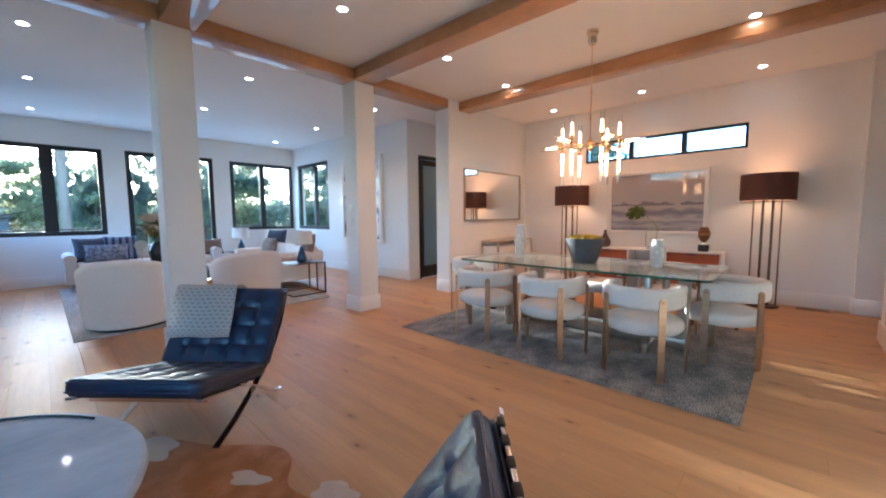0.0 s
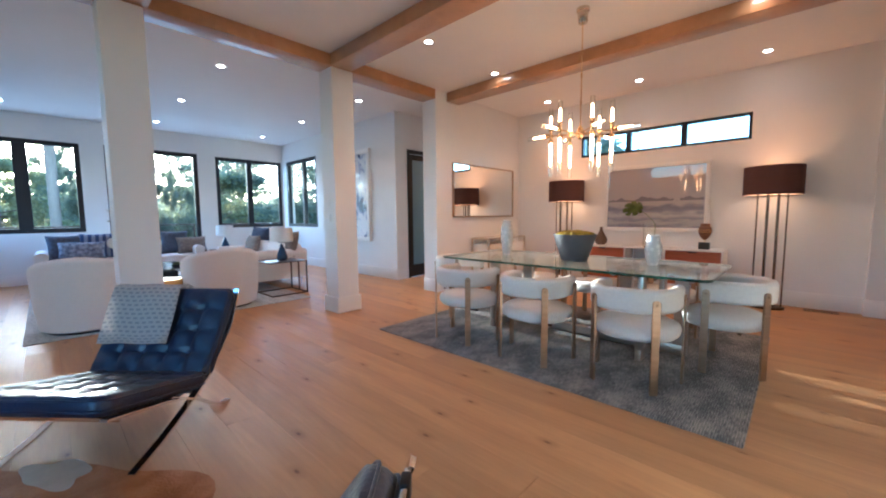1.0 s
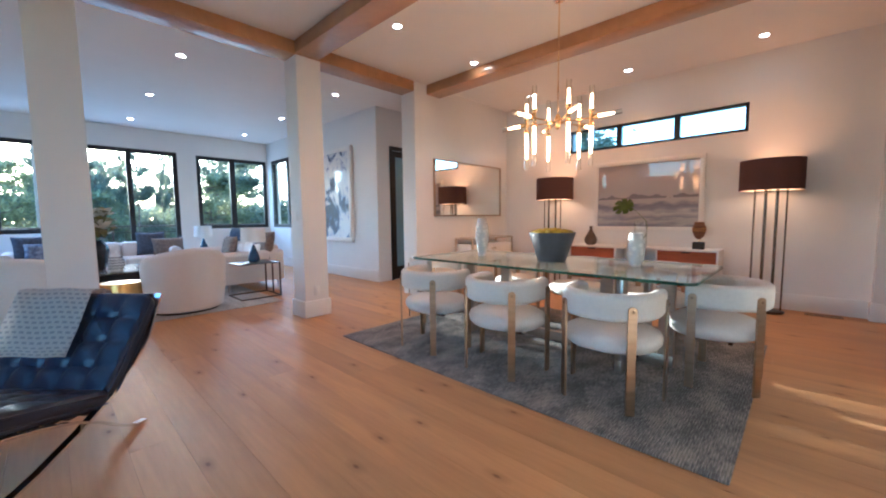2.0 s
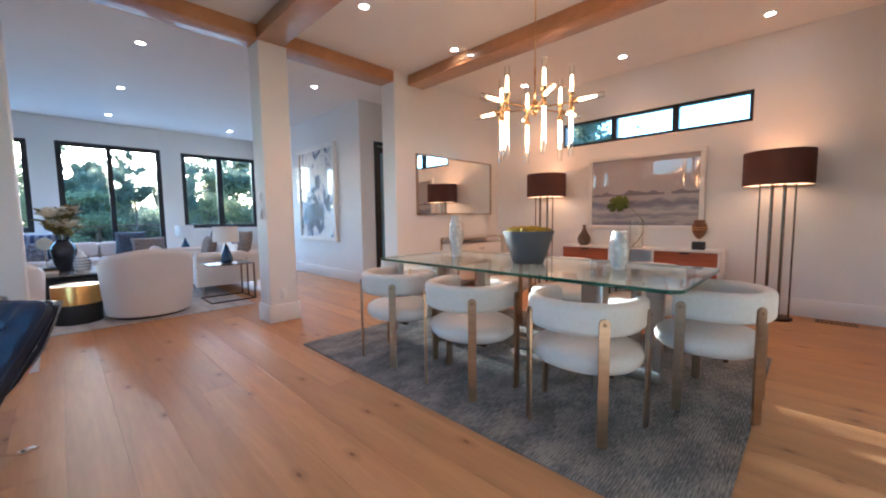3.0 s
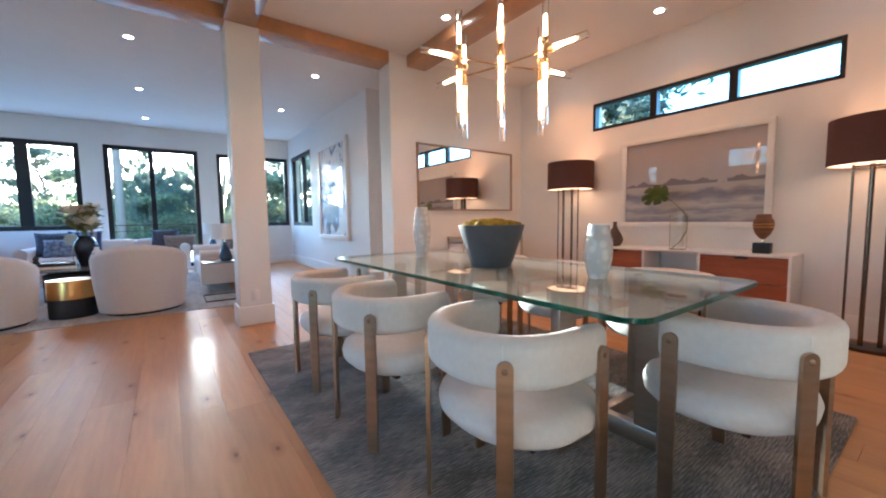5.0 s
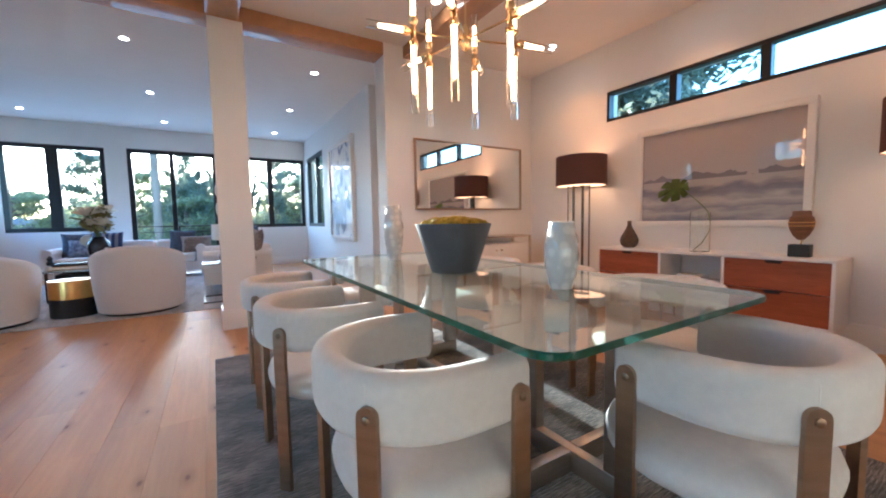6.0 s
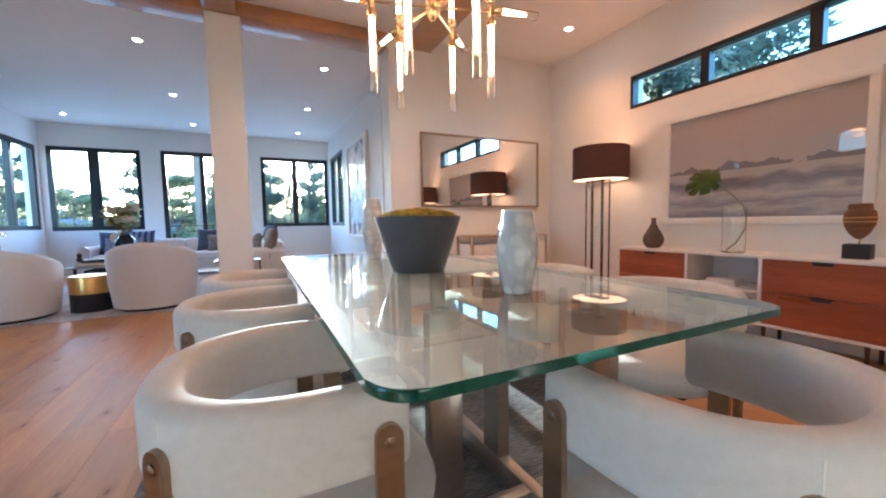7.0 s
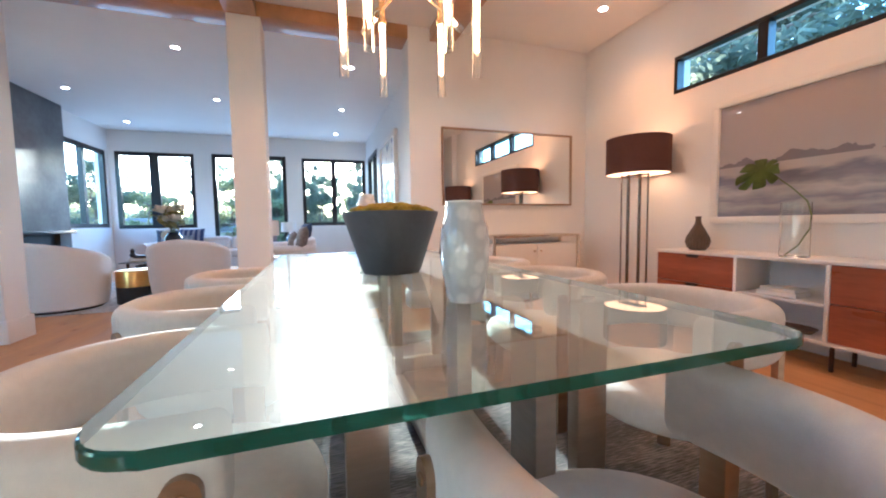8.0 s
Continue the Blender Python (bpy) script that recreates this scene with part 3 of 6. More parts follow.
# columns
def column(y0):
    th = thing("column", "square white painted column with a stepped base", "column", pose(-3.815, y0 + 0.145, 0), "columns under the beam", "structure")
    part("shaft", box(-0.14, 0.14, -0.145, 0.145, 0.0, BEAM, 0.004, 1), M_WALL, th)
    part("plinth", box(-0.16, 0.16, -0.165, 0.165, 0.0, 0.19, 0.006), M_TRIM, th)
    return th


col = column(3.54)
copy_thing(col, pose(-3.815, 1.685, 0))
for z, h in ((1.16, 0.11), (1.34, 0.10)):
    sw = thing("light_switch", "white light switch plate on the column", "switch", pose(-3.815, 3.538, z))
    part("plate", box(-0.037, 0.037, -0.008, 0.0, -h / 2, h / 2, 0.003), M_PLASTIC, sw)
    part("rocker", box(-0.016, 0.016, -0.013, -0.006, -0.032, 0.032, 0.002), M_PLASTIC, sw)
sock = thing("socket", "white wall socket low on the column", "socket", pose(-3.673, 3.68, 0.30))
part("plate", box(0.0, 0.008, -0.035, 0.035, -0.056, 0.056, 0.003), M_PLASTIC, sock)
part("insert", box(0.006, 0.012, -0.017, 0.017, -0.034, 0.034, 0.002), M_PLASTIC, sock)

baseboard("y", -9.65, 1, 0.12, 2.04), baseboard("y", -9.65, 1, 3.64, 5.54)
baseboard("x", 5.56, -1, -9.63, -5.0), baseboard("y", -5.0, 1, 5.56, 5.83)
baseboard("y", -3.67, 1, 5.25, 7.52), baseboard("x", 5.25, -1, -3.95, -3.652)
baseboard("x", 7.54, -1, -3.65, 0.93), baseboard("y", 0.93, -1, 7.42, 7.522), baseboard("x", 7.42, -1, 0.912, 2.4)
baseboard("y", 1.02, -1, -1.28, 6.25), baseboard("x", 0.12, 1, -9.63, -7.97)

# hall door: black frame with one frosted pane
door = thing("door_1", "black framed door with a tall frosted glass pane, closed", "door", kind="structure")
part("door_frame", box(-5.03, -4.985, 5.84, 5.90, 0, 2.40, 0.003), M_BLACK, door)
part("door_frame", box(-5.03, -4.985, 6.76, 6.82, 0, 2.40, 0.003), M_BLACK, door)
part("door_frame", box(-5.03, -4.985, 5.90, 6.76, 2.33, 2.40, 0.003), M_BLACK, door)
for b in ((5.905, 5.985, 0.01, 2.325), (6.675, 6.755, 0.01, 2.325), (5.985, 6.675, 2.22, 2.325), (5.985, 6.675, 0.01, 0.24)):
    part("stile", box(-5.06, -5.015, *b, 0.003), M_BLACK, door)
part("pane", box(-5.045, -5.03, 5.985, 6.675, 0.24, 2.22), M_FROST, door, "pale blue frosted glass")
part("door_handle", add(tube([(-5.0, 6.62, 1.0), (-4.95, 6.62, 1.0), (-4.95, 6.52, 1.0)], 0.009), box(-5.016, -5.008, 6.60, 6.64, 0.94, 1.06, 0.002)), M_BLACK, door)

# floor vent by the dining wall
vent = thing("floor_vent", "brown metal floor register beside the wall", "vent", pose(0.58, 7.40, 0.0))
part("frame", add(add(box(-0.15, 0.15, -0.055, -0.04, 0, 0.005), box(-0.15, 0.15, 0.04, 0.055, 0, 0.005)), add(box(-0.15, -0.14, -0.04, 0.04, 0, 0.005), box(0.14, 0.15, -0.04, 0.04, 0, 0.005))), M_DARKMETAL, vent)
for i in range(9):
    part("slat", box(-0.135 + i * 0.032, -0.123 + i * 0.032, -0.04, 0.04, 0, 0.004), M_DARKMETAL, vent)

# recessed lights
def downlight(x, y, power=1.0):
    th = thing("recessed_light", "small round recessed ceiling light, switched on", "ceiling light", pose(x, y, CEIL), "recessed ceiling lights")
    part("trim", lathe([(0.040, -0.004), (0.058, -0.006), (0.060, 0.0)], 28, False), M_PLASTIC, th)
    part("lens", lathe([(0.0, -0.003), (0.041, -0.003)], 28, False), M_LENS, th, "glowing warm lens")
    la = bpy.data.lights.new("downlight", "SPOT")
    la.energy, la.color, la.spot_size, la.spot_blend, la.shadow_soft_size = DOWNLIGHT_W * 4 * power, WARM, radians(115), 0.7, 0.05
    lo = new("downlight", la)
    lo.matrix_world = pose(x, y, CEIL - 0.02)


for x in (-4.95, -6.90, -8.85):
    for y in (0.80, 2.78, 4.78):
        downlight(x, y, 0.5)
for x, y, k in ((-2.62, 2.72, 0.45), (-2.66, 4.12, 1.1), (-2.69, 5.37, 1.0), (0.0, 5.40, 0.2), (-0.03, 7.02, 0.26), (-1.40, 7.01, 0.9), (-2.80, 7.02, 1.0), (-4.42, 6.95, 1.2)):
    downlight(x, y, k)

# ---- dining room ----
def rug(name, x0, x1, y0, y1, material, label, thick=0.012):
    bm = slab(rounded(x1 - x0, y1 - y0, 0.01, 2), 0, thick, 0.004, 2)
    return solo(name, bm, material, label, "rug", pose((x0 + x1) / 2, (y0 + y1) / 2, 0.001))


rug("rug", -2.77, 0.20, 3.455, 5.735, M_RUG, "charcoal and grey loomed rug with fine streaks under the dining table")

TOP = 0.745


def dining_table():
    th = thing("dining_table", "dining table with thick clear glass top and steel base", "table", pose(-1.240, 4.570, 0.013))
    z = TOP - 0.013
    bm = slab([(x + 0.008, y - 0.023) for x, y in rounded(2.376, 1.046, 0.07, 8)], z - 0.019, z, 0.004, 2)
    for f in bm.faces:
        f.material_index = 1 if len(f.verts) <= 8 else (0 if f.calc_center_median().z > z - 0.005 else 2)
    part("tabletop", bm, [M_TABLE_GLASS, M_GLASS_EDGE, M_CLEAR], th, "thick clear glass with green edges", smooth=0.2)
    # two crosses of flat bar on the floor, joined by one long bar, with an upright at each tip
    BY, T, H = 0.10, 0.023, 0.085
    part("foot_bar", box(-0.97, 0.97, BY - T, BY + T, 0.0, H, 0.003), M_SOFTSTEEL, th)
    for cx in (-0.705, 0.705):
        for s in (-1, 1):
            tip = cx + s * 0.265
            lo, hi = sorted((tip, tip - s * 0.10))
            part("leg", slab([(lo, BY - T), (hi, BY - T), (hi, BY + T), (lo, BY + T)], H + 0.0005, z - 0.03, 0.003, 1), M_SOFTSTEEL, th, "flat satin steel upright")
            y0, y1 = sorted((BY + s * (T + 0.001), BY + s * 0.37))
            part("foot_bar", box(cx - T, cx + T, y0, y1, 0.0, H, 0.003), M_SOFTSTEEL, th)
            y0, y1 = sorted((BY + s * 0.27, BY + s * 0.37))
            part("leg", box(cx - T, cx + T, y0, y1, H + 0.0005, z - 0.03, 0.003), M_SOFTSTEEL, th, "flat satin steel upright")
            for px, py in ((tip - s * 0.05, BY), (cx, BY + s * 0.32)):
                pad = part("pad", lathe([(0.02, z - 0.03), (0.02, z - 0.0195)], 16), M_CHROME, th)
                pad.location = (px, py, 0)
    return th


dining_table()


def dining_chair(m):
    """Open barrel chair, facing +y from the centre of its round back."""
    th = thing("dining_chair", "cream boucle dining chair with a curved barrel back and bronze legs", "chair", m, "chairs round the table")
    # round cushion seat, domed, a little squarer than a circle
    prof = [(0.0, 0.312), (0.20, 0.312), (0.252, 0.322), (0.276, 0.346), (0.281, 0.376), (0.270, 0.405), (0.235, 0.424), (0.15, 0.434), (0.0, 0.437)]
    bm = lathe(prof, 40, False)
    bmesh.ops.remove_doubles(bm, verts=bm.verts[:], dist=1e-5)
    for v in bm.verts:
        a = math.atan2(v.co.y, v.co.x)
        k = 1 + 0.03 * abs(math.sin(2 * a))
        v.co.x *= k * 1.01
        v.co.y = v.co.y * k * 0.94 + 0.012
    part("seat", bm, M_BOUCLE, th, smooth=3.14)
    # backrest: a padded band, half round behind and running straight into the arms
    HALF, DEEP, ARM, MID = 0.249, 0.259, 0.143, 0.597
    sec = rounded(0.074, 0.160, 0.034, 6)

    def band(a):
        c, s, k = math.cos(a), math.sin(a), 2 / 2.3
        x, y = math.copysign(abs(c) ** k, c), math.copysign(abs(s) ** k, s)
        n = Vector((math.copysign(abs(x) ** 1.3, x) / HALF, math.copysign(abs(y) ** 1.3, y) / DEEP, 0)).normalized()
        return Vector((HALF * x, DEEP * y, MID)), n

    frames = []
    for side in (-1, 1):
        arm = [((side * (HALF - 0.010 * (y / ARM) ** 2), y, MID - 0.003 * y / ARM), (side * k, 0, 0), (0, 0, k)) for y, k in ((ARM, 0.74), (ARM - 0.002, 0.88), (ARM - 0.007, 0.97), (ARM - 0.014, 1.0), (0.09, 1.0), (0.045, 1.0))]
        if side < 0:
            frames += arm
            for i in range(41):
                p, n = band(math.pi + math.pi * i / 40)
                frames.append((tuple(p), tuple(n), (0, 0, 1)))
        else:
            frames += arm[::-1]
    part("backrest", sweep(sec, frames), M_BOUCLE, th, smooth=1.2)
    for s in (-1, 1):
        stitches = []
        for d in (0.0, 0.5):
            p, n = band(radians(-90 + s * (38.0 + d)))
            stitches.append((tuple(p + n * 0.0368), tuple(n), (0, 0, 1)))
        part("seam", sweep(rounded(0.0015, 0.126, 0.0005, 1), stitches), M_LINEN, th)
    # flat bronze legs with rounded heads, bolted to the outside of the back
    for x, y in ((0.1905, -0.2322), (-0.1905, -0.2322), (0.281, 0.098), (-0.281, 0.098)):
        a = math.atan2(y, x) if y < 0 else (0.0 if x > 0 else math.pi)
        out = Vector((math.cos(a), math.sin(a), 0))
        side = Vector((-math.sin(a), math.cos(a), 0))
        bm = bmesh.new()
        w, t, h = 0.024, 0.014, 0.616
        loop = [(-w, 0.0), (w, 0.0)] + [(w * math.cos(radians(b)), h - w + w * math.sin(radians(b))) for b in range(0, 181, 20)]
        rings = [[bm.verts.new(Vector((x, y, 0)) + out * o + side * u + Vector((0, 0, z))) for u, z in loop] for o in (0.0, t)]
        bm.faces.new(rings[0]), bm.faces.new(rings[1])
        for j in range(len(loop)):
            bm.faces.new((rings[0][j], rings[0][(j + 1) % len(loop)], rings[1][(j + 1) % len(loop)], rings[1][j]))
        leg = part("leg", bm, M_BRONZE, th, "flat brushed bronze leg", smooth=0.5)
        bolt = lathe([(0.0095, 0.0), (0.0095, 0.003), (0.006, 0.005), (0.0, 0.005)], 14)
        bmesh.ops.transform(bolt, matrix=Matrix.Translation(Vector((x, y, 0.588)) + out * t) @ out.to_track_quat("Z", "Y").to_matrix().to_4x4(), verts=bolt.verts[:])
        part("bolt", bolt, M_BOLT, leg)
    for s in (-1, 1):
        part("seat_rail", box(-0.19, 0.19, 0.10 * s - 0.012, 0.10 * s + 0.012, 0.292, 0.316, 0.002), M_DARKMETAL, th)
    return th


RUG_Z = 0.0135
chair = dining_chair(pose(-0.475, 3.982, RUG_Z))
for x, y, r in ((-1.216, 3.909, 2.0), (-1.943, 3.902, 0.0), (-0.032, 4.672, 92), (-2.60, 4.565, -90),
                (-0.595, 5.355, 180), (-1.30, 5.345, 181), (-1.985, 5.345, 179)):
    copy_thing(chair, pose(x, y, RUG_Z, 0, 0, r))


def faceted_vase(label, h, profile, m, facets=9):
    """Vase with shallow round dimples over a turned body."""
    bm = lathe(profile, 48, False)
    rnd = random.Random(len(label))
    hi = []
    for row in range(7):
        for k in range(facets):
            hi.append((2 * math.pi * (k + 0.5 * (row % 2)) / facets + rnd.uniform(-0.1, 0.1), h * (row + 0.6) / 7.2))
    bmesh.ops.subdivide_edges(bm, edges=[e for e in bm.edges], cuts=2, use_grid_fill=True)
    for v in bm.verts:
        a, r = math.atan2(v.co.y, v.co.x), v.co.xy.length
        if r < 0.02:
            continue
        d = min(math.hypot(((a - b + math.pi) % (2 * math.pi) - math.pi) * r, v.co.z - zz) for b, zz in hi)
        k = 1 - 0.10 * max(0.0, 1 - (d / 0.028) ** 2) * (0.0 if v.co.z > h - 0.02 else 1)
        v.co.x, v.co.y = v.co.x * k, v.co.y * k
    th = thing("vase", label, "vase", m)
    part("body", bm, M_PEARL, th, smooth=0.5)
    part("rim", tube([(0.0425 * math.cos(2 * math.pi * i / 32), 0.0425 * math.sin(2 * math.pi * i / 32), h) for i in range(32)], 0.0028, 8, True), M_WHITE, th, "smooth white lip", smooth=3.14)
    return th


faceted_vase("tall pearly dimpled ceramic vase on the glass table", 0.37,
             [(0.0, 0.0), (0.042, 0.0), (0.046, 0.01), (0.056, 0.08), (0.066, 0.16), (0.068, 0.22), (0.060, 0.30), (0.046, 0.36), (0.044, 0.37), (0.038, 0.368), (0.045, 0.30), (0.0, 0.28)], pose(-1.93, 4.545, TOP + 0.001), 8)
faceted_vase("short pearly white dimpled ceramic vase on the glass table", 0.248,
             [(0.0, 0.0), (0.042, 0.0), (0.047, 0.01), (0.060, 0.06), (0.067, 0.125), (0.063, 0.182), (0.047, 0.234), (0.044, 0.248), (0.039, 0.246), (0.044, 0.21), (0.0, 0.19)], pose(-0.53, 4.605, TOP + 0.001), 9)

bowl = thing("planter_bowl", "tapered dark slate bowl filled with yellow green moss", "bowl", pose(-1.18, 4.545, TOP + 0.001))
part("bowl", lathe([(0.0, 0.0), (0.112, 0.0), (0.118, 0.006), (0.192, 0.235), (0.193, 0.245), (0.184, 0.246), (0.176, 0.215), (0.0, 0.205)], 48, False), M_BOWL, bowl)
bm = bmesh.new()
rnd = random.Random(4)
for i in range(150):
    r, a = 0.158 * math.sqrt(rnd.random()), rnd.uniform(0, 2 * math.pi)
    s = rnd.uniform(0.012, 0.026)
    o = bmesh.new()
    bmesh.ops.create_icosphere(o, subdivisions=2, radius=s)
    for v in o.verts:
        v.co += v.co.normalized() * noise.noise(v.co * 60 + Vector((i, 0, 0))) * 0.010
    add(bm, o, Matrix.Translation((r * math.cos(a), r * math.sin(a), 0.232 + 0.034 * (1 - (r / 0.18) ** 2))) @ Matrix.Diagonal((1.25, 1.25, 0.8, 1)))
part("moss", bm, M_MOSS, bowl, "clumped yellow green moss", smooth=3.14)

# chandelier: six clusters of glass tubes round a brass hub
def chandelier():
    th = thing("chandelier", "brass chandelier with glowing glass tubes hanging from a rod", "chandelier", pose(-1.192, 4.645, 0))
    HZ = 1.925
    part("canopy", lathe([(0.0, CEIL - 0.13), (0.034, CEIL - 0.13), (0.042, CEIL - 0.12), (0.045, CEIL - 0.03), (0.056, CEIL - 0.025), (0.056, CEIL), (0.0, CEIL)], 32, False), M_CHAMPAGNE, th)
    part("rod", tube([(0, 0, HZ + 0.03), (0, 0, CEIL - 0.12)], 0.005, 8), M_BRASS, th)
    for z in (2.20, 2.45):
        part("coupling", lathe([(0.008, z - 0.02), (0.008, z + 0.02)], 12), M_BRASS, th)
    part("hub", lathe([(0.0, HZ - 0.06), (0.012, HZ - 0.055), (0.03, HZ - 0.03), (0.034, HZ), (0.03, HZ + 0.03), (0.012, HZ + 0.07), (0.0, HZ + 0.075)], 24, False), M_BRASS, th)

    def candle(at, way, lit, glass, r):
        q = Vector(way).to_track_quat("Z", "Y").to_matrix().to_4x4()
        P = Matrix.Translation(at) @ q
        cup = lathe([(0.0, 0.0), (0.012, 0.0), (r + 0.004, 0.015), (r + 0.004, 0.04), (r + 0.001, 0.04)], 16, False)
        bmesh.ops.transform(cup, matrix=P, verts=cup.verts[:])
        holder = part("holder", cup, M_BRASS, th)
        g = lathe([(r, 0.02), (r, glass), (r - 0.0025, glass), (r - 0.0025, 0.02)], 20, False)
        bmesh.ops.transform(g, matrix=P, verts=g.verts[:])
        gl = part("glass_tube", g, M_GLASS, holder, "clear glass sleeve")
        gl.visible_shadow = False
        b = lathe([(0.0, 0.035), (r - 0.006, 0.037), (r - 0.0095, lit), (r - 0.013, lit + 0.005), (0.0, lit + 0.006)], 16, False)
        bmesh.ops.transform(b, matrix=P, verts=b.verts[:])
        part("bulb", b, M_BULB, holder, "glowing warm white tube")

    for k in range(6):
        a = radians(-45.8 + 60 * k)
        c, s = math.cos(a), math.sin(a)
        R, z = 0.271, 1.930
        part("arm", tube([(0.03 * c, 0.03 * s, HZ), (R * c, R * s, z)], 0.006, 8), M_BRASS, th)
        part("joint", lathe([(0.0, z - 0.045), (0.013, z - 0.04), (0.016, z), (0.013, z + 0.04), (0.0, z + 0.045)], 16, False), M_BRASS, th).location = (R * c, R * s, 0)
        candle((R * c, R * s, z + 0.03), (0, 0, 1), 0.155, 0.225, 0.0185)
        candle((R * c, R * s, z - 0.03), (0, 0, -1), 0.255, 0.358, 0.0185)
        candle(((R + 0.012) * c, (R + 0.012) * s, z + 0.005), (c, s, 0.06 if k % 2 else -0.06), 0.155, 0.215, 0.0185)
    return th


chandelier()


def floor_lamp(m, w, posts):
    th = thing("floor_lamp", "lit floor lamp with dark drum shade and four bronze posts", "lamp", m, "floor lamps")
    shade = lathe([(w / 2, 1.387), (w / 2, 1.728), (w / 2 - 0.004, 1.728), (w / 2 - 0.004, 1.387)], 56, False)
    part("shade", shade, M_SHADE, th, "dark plum fabric drum shade")
    part("lining", lathe([(w / 2 - 0.006, 1.391), (w / 2 - 0.006, 1.724)], 56, False), M_SHADE_IN, th, "pale shade lining")
    part("diffuser", lathe([(0.0, 1.399), (w / 2 - 0.008, 1.399)], 56, False), M_DISC, th, "glowing pale diffuser disc")
    part("base", lathe([(0.0, 0.0), (0.165, 0.0), (0.17, 0.006), (0.17, 0.022), (0.165, 0.026), (0.0, 0.026)], 40, False, 0.8), M_DARKMETAL, th).location = ((posts[1][0] + posts[2][0]) / 2, 0, 0)
    for x, y, r in posts:
        part("post", tube([(x, y, 0.02), (x, y, 1.401)], r, 12), M_POST, th)
    part("crossbar", box(posts[0][0] - 0.01, posts[-1][0] + 0.015, -0.055, 0.055, 1.377, 1.387, 0.002), M_DARKMETAL, th)
    for zz in (1.417, 1.667):
        part("spider", box(-w / 2 + 0.01, w / 2 - 0.01, -0.004, 0.004, zz, zz + 0.006), M_BRASS, th)
    part("finial", lathe([(0.0, 1.367), (0.01, 1.367), (0.01, 1.397), (0.0, 1.407)], 12, False), M_BRASS, th)
    return th


def shade_bulb(x, y, z, power):
    la = bpy.data.lights.new("bulb", "POINT")
    la.energy, la.color, la.shadow_soft_size = power, (1.0, 0.50, 0.22), 0.04
    new("bulb", la).matrix_world = pose(x, y, z)


floor_lamp(pose(0.083, 7.235, 0), 0.57, ((-0.13, -0.045, 0.0085), (-0.035, -0.02, 0.015), (0.062, 0.02, 0.015), (0.145, 0.045, 0.0085)))
floor_lamp(pose(-2.545, 7.235, 0), 0.57, ((-0.15, -0.045, 0.0085), (-0.088, -0.02, 0.015), (0.012, 0.02, 0.015), (0.085, 0.045, 0.0085)))
for x in (0.083, -2.545):
    shade_bulb(x, 7.235, 1.58, LAMP_W)


def credenza():
    """Low white sideboard: walnut drawers left and right, an open shelf between."""
    th = thing("credenza", "long white sideboard with walnut drawers and an open middle shelf", "sideboard", pose(-1.295, 7.335, 0))
    W, D, z0, z1, t = 0.945, 0.19, 0.17, 0.685, 0.022
    part("top_panel", box(-W, W, -D, D, z1 - t, z1, 0.002), M_WHITE, th)
    part("bottom_panel", box(-W, W, -D, D, z0, z0 + t, 0.002), M_WHITE, th)
    for x in (-W, W - t, -0.275, 0.275 - t):
        part("side_panel", box(x, x + t, -D, D, z0 + t, z1 - t, 0.001), M_WHITE, th)
    part("back_panel", box(-W + t, W - t, D - 0.008, D - 0.001, z0 + t, z1 - t), M_WHITE, th)
    part("shelf", box(-0.253, 0.253, -D + 0.01, D - 0.01, 0.40, 0.418, 0.001), M_WHITE, th)
    zm = (z0 + z1) / 2
    for xa, xb in ((-W + t + 0.002, -0.277), (0.277, W - t - 0.002)):
        for za, zb in ((z0 + t + 0.002, zm - 0.002), (zm + 0.002, z1 - t - 0.002)):
            xm = (xa + xb) / 2
            dr = part("drawer_front", box(xa, xb, -D + 0.004, -D + 0.022, za, zb, 0.001, 1), M_WALNUT, th, "reddish walnut drawer front")
            # no real cut: a black plate gives the cut-out's shade
            part("grip", slab([(-0.058, 0.0), (-0.046, -0.024), (0.046, -0.024), (0.058, 0.0)], 0.0, 0.0025), M_BLOCK, dr, "dark plate standing in for the shaded cut-out grip").matrix_basis = pose(xm, -D + 0.0055, zb, 90, 0, 0)
    for x in (-0.8, -0.27, 0.27, 0.8):
        for y in (-0.12, 0.12):
            part("leg", tube([(x, y, 0.0), (x, y, z0)], 0.012, 10), M_DARKMETAL, th)
    return th


credenza()
CR = 0.686
for w, d, t, z, dx in ((0.12, 0.08, 0.03, 0.4185, 0.0), (0.105, 0.075, 0.024, 0.449, 0.005)):
    book = thing("book", "pale cloth-bound book lying on the open shelf", "book", pose(-1.33 + dx, 7.28, z), "books on the open shelf")
    part("cover", add(add(box(-w, w, -d, d, 0, 0.003, 0.001), box(-w, w, -d, d, t - 0.003, t, 0.001)), box(-w, w, d - 0.003, d, 0.003, t - 0.003)), M_PAPER, book)
    part("pages", box(-w + 0.004, w - 0.004, -d + 0.004, d - 0.003, 0.003, t - 0.003), M_FRAME, book, "white page block")
solo("tray", lathe([(0.0, 0.0), (0.10, 0.0), (0.13, 0.03), (0.126, 0.032), (0.095, 0.006), (0.0, 0.006)], 32, False, 0.7), M_POT, "dark shallow dish on the lower shelf", "dish", pose(-1.25, 7.26, 0.193))

# ribbed pot
bm = lathe([(0.0, 0.0), (0.052, 0.0), (0.078, 0.03), (0.090, 0.075), (0.080, 0.115), (0.048, 0.175), (0.024, 0.225), (0.019, 0.26), (0.024, 0.285), (0.014, 0.283), (0.0, 0.24)], 72, False)
